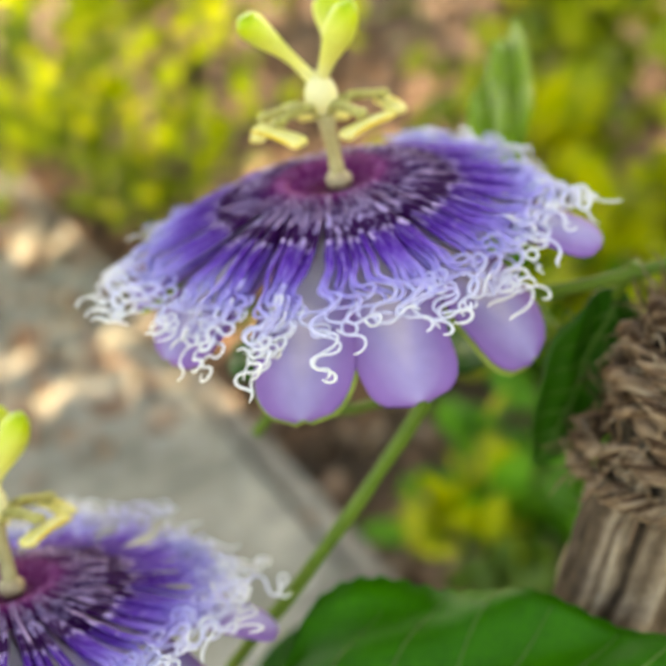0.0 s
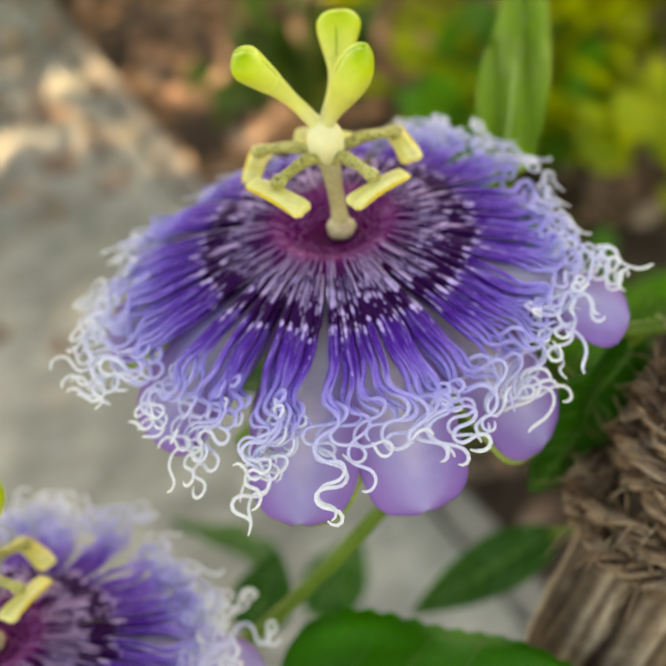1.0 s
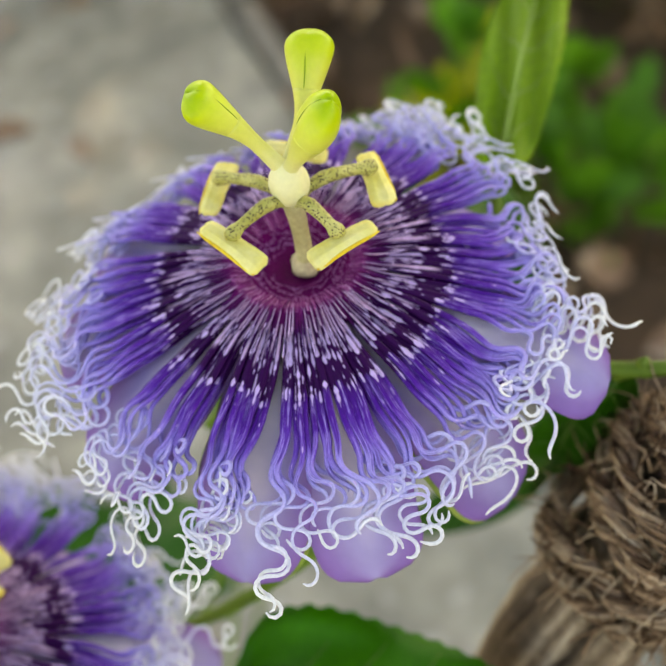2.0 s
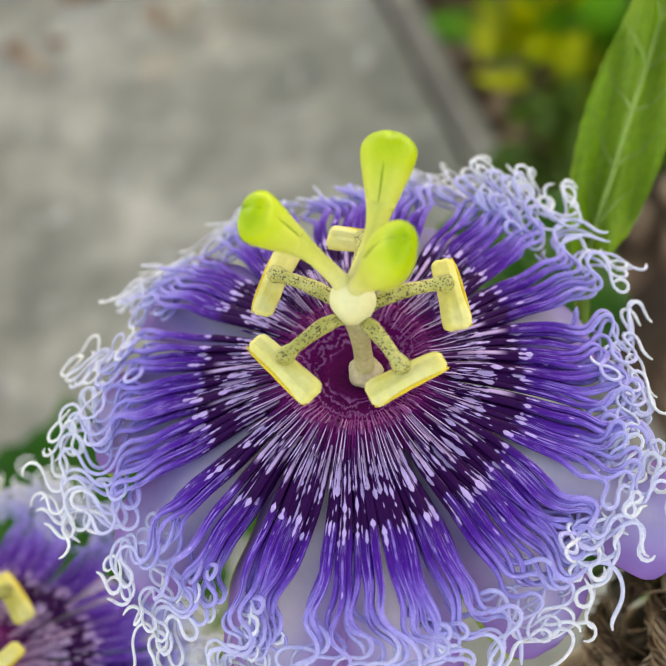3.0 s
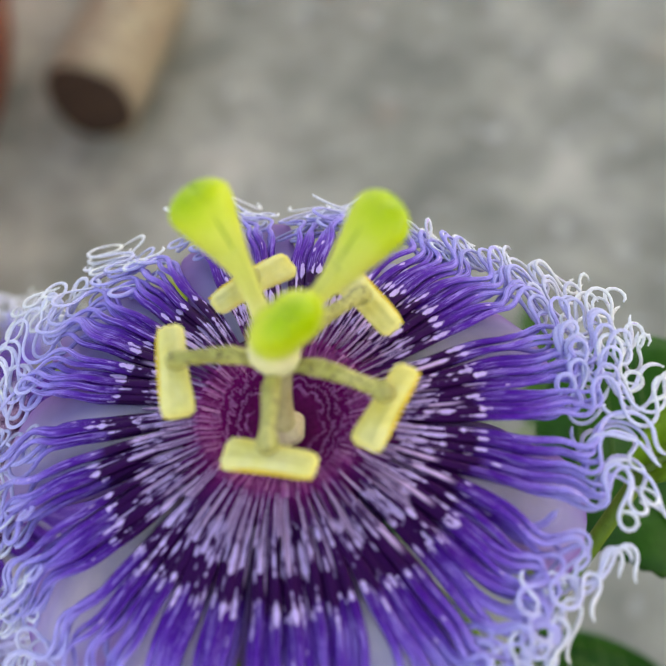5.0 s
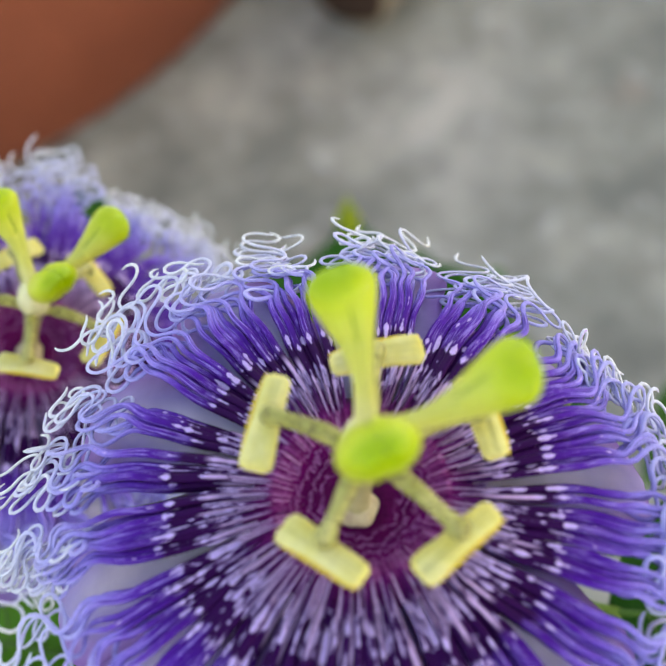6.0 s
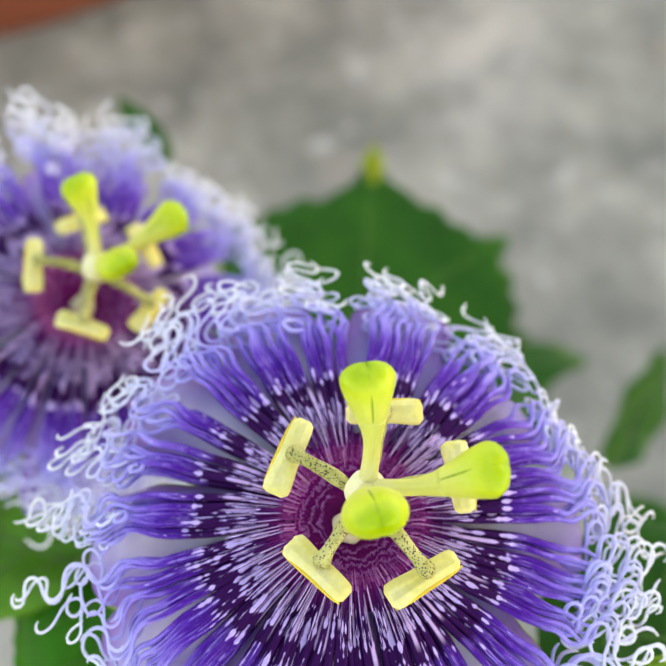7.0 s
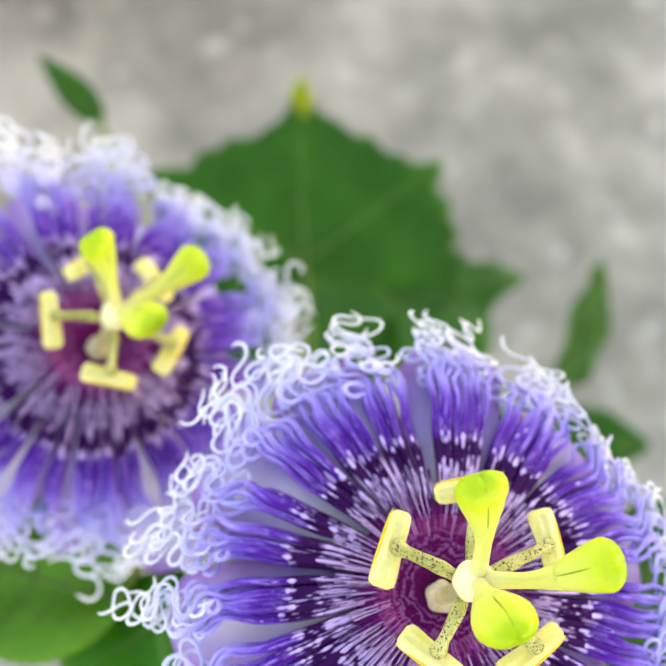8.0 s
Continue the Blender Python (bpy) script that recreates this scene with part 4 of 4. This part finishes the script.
# ---- stake with twine ----
def build_stake():
    route = [(-0.045, -0.030, -0.03), (-0.030, -0.034, 0.22), (0.004, -0.038, 0.48), (0.051, -0.030, 0.596), (0.098, -0.036, 0.638), (0.132, -0.042, 0.662)]
    axis = smooth_line(route, 90)
    base = Vector(route[0])
    rng = random.Random(5)
    s = thing("wooden_stake", base, "weathered grey-brown wooden stake leaning beside the flower", "stake")
    sides, ring, tone = 44, [], []
    for k in range(sides):
        a = 2 * math.pi * k / sides
        r = 1 + 0.06 * math.sin(3 * a) + rng.uniform(-0.05, 0.05) - (0.20 if k % 7 == 3 else 0)
        ring.append((r * math.cos(a), r * math.sin(a)))
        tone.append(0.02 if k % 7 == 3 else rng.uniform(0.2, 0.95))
    v, f, al = tube([q - base for q in axis], [0.0138 * (1 + 0.05 * noise.noise(Vector((i * 0.4, 0, 3)))) * (0.88 if i == 89 else 1) for i in range(90)], section=ring, hint=(0, 1, 0))
    v = [p + 0.0012 * noise.noise_vector(p * 140) for p in v]
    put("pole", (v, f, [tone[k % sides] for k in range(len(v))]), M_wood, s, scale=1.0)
    # splinters that stand off the pole
    for k in range(26):
        i0 = rng.randrange(60, 82)
        a = rng.uniform(0, 6.28)
        d = (axis[i0 + 1] - axis[i0 - 1]).normalized()
        u = d.orthogonal().normalized()
        u.rotate(Matrix.Rotation(a, 3, d))
        n = rng.randrange(8, 16)
        lift = rng.uniform(0.0, 0.05)
        pts = [axis[min(89, max(0, i0 + j))] + u * 0.0140 * (1 + lift * abs(j) / 4 + 0.02 * math.sin(j)) - base for j in range(-n // 2, n // 2)]
        flat = [(1.6 * math.cos(g), 0.4 * math.sin(g)) for g in [math.pi * q / 4 for q in range(8)]]
        v, f, al = tube(pts, [0.0002 + 0.0011 * math.sin(math.pi * (j + 0.5) / len(pts)) for j in range(len(pts))], section=flat, hint=d.cross(u))
        put("splinter", (v, f, [rng.choice((0.25, 0.6, 0.9, 1.0))] * len(v)), M_wood, s, scale=1.0)
    i1 = min(range(90), key=lambda i: abs(axis[i].z - 0.602))
    d = (axis[i1 + 1] - axis[i1 - 1]).normalized()
    # twine: frayed cords of many loose fibres, wound unevenly round the stake
    w = thing("twine", Matrix.Translation(axis[i1]) @ d.to_track_quat("Z", "Y").to_matrix().to_4x4(), "brown frayed coir twine wound round the wooden stake", "twine")
    for turn in range(9):
        z0 = (turn - 4) * 0.0037
        tilt, ph, wide = rng.uniform(-0.007, 0.007), rng.uniform(0, 6), rng.uniform(0.0014, 0.0030)
        pieces = []
        for fibre in range(26):
            fa, fr, tw = rng.uniform(0, 6.28), math.sqrt(rng.random()) * wide, rng.uniform(5, 9)
            n0 = rng.uniform(0, 9)
            line = []
            for i in range(72):
                a = 2 * math.pi * i / 71 + ph
                swell = 1 + 0.45 * noise.noise(Vector((a * 1.3, turn * 3.1, 0)))
                r = 0.0158 + (0.0022 if turn in (1, 4, 6) else 0) + 0.0009 * math.sin(2 * a + turn) + fr * swell * math.cos(tw * a + fa) + 0.0005 * noise.noise(Vector((a * 3, n0, 1)))
                z = z0 + tilt * math.sin(a + turn) + 0.0040 * noise.noise(Vector((a * 1.4, turn * 2.3, 4))) + fr * swell * math.sin(tw * a + fa) + 0.0008 * noise.noise(Vector((a * 3, n0, 7)))
                line.append((r * math.cos(a), r * math.sin(a), z))
            pieces.append(tube(line, rng.uniform(0.0002, 0.0005), 4, caps=False))
        tagged(put("cord", joined(pieces), M_rope, w, scale=1.0), kind="stuff")
    pieces = []
    for k in range(700):
        a, z = rng.uniform(0, 2 * math.pi), rng.uniform(-0.021, 0.020)
        p = Vector((0.0178 * math.cos(a), 0.0178 * math.sin(a), z))
        e = Vector((math.cos(a + rng.gauss(0, 1.1)), math.sin(a + rng.gauss(0, 1.1)), rng.uniform(-1.4, 1.4))) * rng.uniform(0.002, 0.0065)
        pieces.append(tube(smooth_line([p * 0.97, p + e * 0.5 + Vector((0, 0, rng.uniform(-0.002, 0.002))), p + e], 5), [0.00026, 0.00024, 0.0002, 0.00016, 0.00008], 3))
    tagged(put("fibre_fuzz", joined(pieces), M_rope, w, "frayed loose fibres", 1.0), kind="stuff")


build_stake()


# ---- terracotta pot and log on the paving ----
def lathe(profile, seg=72):
    verts, faces = [], []
    for r, z in profile:
        for k in range(seg):
            a = 2 * math.pi * k / seg
            verts.append((r * math.cos(a), r * math.sin(a), z))
    for i in range(len(profile) - 1):
        for k in range(seg):
            a, b = i * seg + k, i * seg + (k + 1) % seg
            faces.append((a, b, b + seg, a + seg))
    return verts, faces, [0.0] * len(verts)


pot = thing("plant_pot", (-1.290, 0.045, 0.003), "large smooth red-brown terracotta plant pot", "plant pot")
put("body", lathe([(0.01, 0.0), (0.545, 0.0), (0.557, 0.01), (0.563, 0.12), (0.578, 0.28), (0.578, 0.30), (0.548, 0.305), (0.53, 0.16), (0.52, 0.05), (0.01, 0.04)]), M_terracotta, pot, scale=1.0)
put("rim", lathe([(0.575, 0.27), (0.598, 0.275), (0.602, 0.32), (0.594, 0.33), (0.543, 0.33), (0.543, 0.29), (0.575, 0.27)]), M_terracotta, pot, scale=1.0)
put("soil", lathe([(0.001, 0.275), (0.2, 0.28), (0.542, 0.27), (0.542, 0.24), (0.001, 0.24)]), M_soil, pot, scale=1.0)


def build_log():
    a, b = Vector((-0.712, 0.395, 0.049)), Vector((-0.785, 0.56, 0.049))
    t = thing("cut_log", a, "short pale dry log with a dark cut end on the paving", "log")
    line = [(b - a) * (i / 15) for i in range(16)]
    sect = [((1 + 0.08 * math.sin(3 * g)) * math.cos(g), (1 + 0.06 * math.cos(2 * g)) * math.sin(g)) for g in [2 * math.pi * k / 20 for k in range(20)]]
    put("bark", tube(line, [0.048 + 0.002 * math.sin(1.9 * i) for i in range(16)], section=sect), M_log, t, scale=1.0)
    d = (a - b).normalized()
    put("cut_end", tube([d * 0.0005, d * 0.003, d * 0.0045], [0.047, 0.045, 0.030], section=sect), M_log_end, t, "dark brown hollow end", 1.0)


build_log()


# ---- garden bed beyond the kerb ----
def leaf_bits(spots, size, rng, droop=0.3):
    """Many small bent leaves as one mesh; spots: (place, outward direction)."""
    verts, faces, along = [], [], []
    for p, d in spots:
        s = size * rng.uniform(0.6, 1.3)
        d = (Vector(d) + Vector((rng.gauss(0, 0.5), rng.gauss(0, 0.5), rng.gauss(0, 0.5) - droop))).normalized()
        n = d.orthogonal().normalized()
        n.rotate(Matrix.Rotation(rng.uniform(0, 6.28), 3, d))
        w = d.cross(n)
        k = len(verts)
        for u, v, h in ((0, 0, 0), (0.35, 0.30, 0.06), (0.4, 0, -0.03), (0.35, -0.30, 0.06), (0.75, 0.24, 0.0), (0.75, 0, -0.08), (0.75, -0.24, 0.0), (1.0, 0, -0.14)):
            verts.append(Vector(p) + d * (u * s) + w * (v * s) + n * (h * s))
            along.append(abs(v) * 3)
        faces += [(k, k + 2, k + 1), (k, k + 3, k + 2), (k + 1, k + 2, k + 5, k + 4), (k + 2, k + 3, k + 6, k + 5), (k + 4, k + 5, k + 7), (k + 5, k + 6, k + 7)]
    return verts, faces, along


def build_shrub(at, height, spread, count, size, mat, label, seed, name="shrub"):
    rng = random.Random(seed)
    t = thing(name, at, label, "plant", "garden plants")
    twigs, spots = [], []
    for k in range(9):
        a = 2 * math.pi * k / 9 + rng.uniform(-0.3, 0.3)
        tip = Vector((math.cos(a) * spread * rng.uniform(0.4, 1), math.sin(a) * spread * rng.uniform(0.4, 1), height * rng.uniform(0.6, 1)))
        line = smooth_line([(0, 0, 0), tip * 0.5 + Vector((0, 0, height * 0.15)), tip], 10)
        twigs.append(tube(line, [0.010 * height * (1 - 0.08 * i) for i in range(10)], 6))
        for _ in range(count // 9):
            q = line[rng.randrange(3, 10)] + Vector((rng.gauss(0, 1), rng.gauss(0, 1), rng.gauss(0, 0.6))) * spread * 0.16
            if q.z > 0.01:
                spots.append((q, q.normalized()))
    put("branching", joined(twigs), M_bark, t, scale=1.0)
    tagged(put("foliage", leaf_bits(spots, size, rng), mat, t, scale=1.0), kind="stuff")


build_shrub((0.098, 0.60, -0.02), 0.20, 0.055, 27, 0.055, M_leaf_yellow, "low plant with yellowing leaves beyond the kerb", 21, "garden_plant")
build_shrub((0.30, 1.20, -0.02), 0.30, 0.16, 110, 0.075, M_leaf_yellow, "garden plant with yellow-green leaves", 22, "garden_plant")
build_shrub((0.27, 0.93, -0.02), 0.22, 0.10, 54, 0.07, M_leaf_yellow, "garden plant with sunlit yellow leaves", 23, "garden_plant")
build_shrub((0.55, 0.95, -0.02), 0.34, 0.18, 110, 0.07, M_leaf_yellow, "garden plant with yellow-green leaves", 24, "garden_plant")
build_shrub((0.28, 0.88, -0.02), 0.18, 0.12, 72, 0.055, M_leaf_mid, "low green plant in the bed", 33, "garden_plant")
build_shrub((0.42, 0.72, -0.02), 0.20, 0.14, 72, 0.055, M_leaf_yellow, "low plant with yellowing leaves in the bed", 34, "garden_plant")
build_shrub((0.08, 1.15, -0.02), 0.16, 0.12, 100, 0.05, M_tree_leaf, "low dark green plant beside the kerb", 35, "garden_plant")
build_shrub((0.48, 1.40, -0.02), 0.40, 0.22, 150, 0.07, M_shrub_leaf, "garden plant with yellow-green leaves", 36, "garden_plant")
build_shrub((-0.30, 1.95, -0.02), 0.50, 0.34, 240, 0.07, M_shrub_leaf, "sunlit shrub with yellow-green leaves", 25)
build_shrub((-0.14, 1.76, -0.02), 0.28, 0.20, 135, 0.055, M_shrub_leaf, "low sunlit plant with yellow-green leaves beside the kerb", 55, "garden_plant")
build_shrub((-0.60, 2.75, -0.02), 0.85, 0.50, 320, 0.075, M_tree_leaf, "green shrub at the back of the bed", 26)
build_shrub((-0.05, 2.75, -0.02), 0.75, 0.45, 420, 0.075, M_shrub_leaf, "tall shrub with yellow-green leaves", 27)
build_shrub((0.72, 1.62, -0.02), 0.45, 0.3, 200, 0.08, M_shrub_leaf, "yellow-green plant at the foot of the tree", 28)
build_shrub((0.42, 0.98, -0.02), 0.13, 0.12, 44, 0.05, M_shrub_leaf, "small plant with yellow-green leaves in the bed", 51, "garden_plant")
build_shrub((0.15, 0.66, -0.02), 0.14, 0.10, 90, 0.045, M_leaf_mid, "low green plant beside the kerb", 52, "garden_plant")
build_shrub((0.105, 0.505, -0.02), 0.15, 0.055, 45, 0.042, M_tree_leaf, "low dark green plant beside the kerb", 54, "garden_plant")
build_shrub((0.215, 0.54, -0.02), 0.16, 0.08, 63, 0.045, M_leaf_mid, "low green plant beside the kerb", 53, "garden_plant")
build_shrub((-1.10, 3.9, -0.02), 1.2, 0.7, 420, 0.09, M_tree_leaf, "tall green shrub at the back", 29)
build_shrub((0.35, 3.6, -0.02), 0.8, 0.6, 360, 0.09, M_shrub_leaf, "sunlit shrub with yellow-green leaves", 30)


def build_litter():
    rng = random.Random(31)
    spots = []
    for _ in range(2200):
        s, o = rng.uniform(-0.8, 4.0), abs(rng.gauss(0, 0.9)) + 0.02
        q = KERB_A + KERB_D * s + KERB_N * o
        spots.append((Vector((q.x, q.y, -0.018 + rng.uniform(0, 0.015))), (rng.gauss(0, 1), rng.gauss(0, 1), 0.1)))
    # leaves on the paving, standing in for patches of sun near the kerb
    for k in range(560):
        s, o = (rng.uniform(0.2, 4.0), rng.uniform(0.02, 1.6)) if k < 260 else (rng.uniform(0.5, 2.4), abs(rng.gauss(0, 0.35)) + 0.02)
        q = KERB_A + KERB_D * s - KERB_N * o
        spots.append((Vector((q.x, q.y, 0.006)), (rng.gauss(0, 1), rng.gauss(0, 1), 0.05)))
    ob = part("leaf_litter", shape(*leaf_bits(spots, 0.05, rng, 0.0)), M_litter)
    tagged(ob, "dry brown fallen leaves over the soil, with pale litter on the paving as sun patches", "leaf litter", kind="stuff")


build_litter()


def build_tree(at, crown_at, crown, count, size, seed, trunk_r, label, sprays=False):
    rng = random.Random(seed)
    t = thing("tree", at, label, "tree")
    c = Vector(crown_at) - Vector(at)
    pieces = [tube(smooth_line([(0, 0, -0.05), (0.05, -0.03, c.z * 0.4), c * 0.8], 16), [trunk_r * (1.25 - 0.05 * i + (0.5 if i == 0 else 0)) for i in range(16)], 14)]
    put("trunk", joined(pieces), M_bark, t, scale=1.0)
    spots, limbs = [], []
    for k in range(16):
        a = 2 * math.pi * k / 16 + rng.uniform(-0.2, 0.2)
        rr = math.sqrt(rng.random()) * 0.95
        tip = c + Vector((math.cos(a) * crown[0] * rr, math.sin(a) * crown[0] * rr, rng.uniform(-0.6, 1) * crown[1]))
        limbs.append(tube(smooth_line([c * 0.62, c * 0.8 + (tip - c) * 0.4, tip], 8), [trunk_r * 0.42 * (1 - 0.11 * i) for i in range(8)], 7))
    put("branching", joined(limbs), M_bark, t, scale=1.0)
    for k in range(count):
        if sprays and k % 20 == 0:
            a, rr = rng.uniform(0, 2 * math.pi), rng.random() ** 0.5
            tuft = c + Vector((math.cos(a) * crown[0] * rr, math.sin(a) * crown[0] * rr, rng.gauss(0, 0.5) * crown[1]))
        if sprays:
            q = tuft + Vector((rng.gauss(0, 0.11), rng.gauss(0, 0.11), rng.gauss(0, 0.08)))
        else:
            a, rr = rng.uniform(0, 2 * math.pi), rng.random() ** 0.55
            q = c + Vector((math.cos(a) * crown[0] * rr, math.sin(a) * crown[0] * rr, rng.gauss(0, 0.5) * crown[1]))
        spots.append((q, (rng.gauss(0, 1), rng.gauss(0, 1), -0.2)))
    tagged(put("crown", leaf_bits(spots, size, rng), M_tree_leaf, t, scale=1.0), kind="stuff")


# the trunk is real; its crown is an unseen sun blocker over flower and paving
build_tree((0.92, 2.70, 0.0), (0.82, 2.46, 3.30), (1.80, 0.42), 8800, 0.17, 41, 0.10, "garden tree with a brown trunk and an unseen crown set to shade the flower")
# added out of view: sparse sprays that break the sun into patches behind
build_tree((1.65, 5.75, 0.0), (1.20, 5.60, 3.30), (1.60, 0.35), 240, 0.15, 42, 0.08, "added unseen tree whose open crown dapples the sun", True)
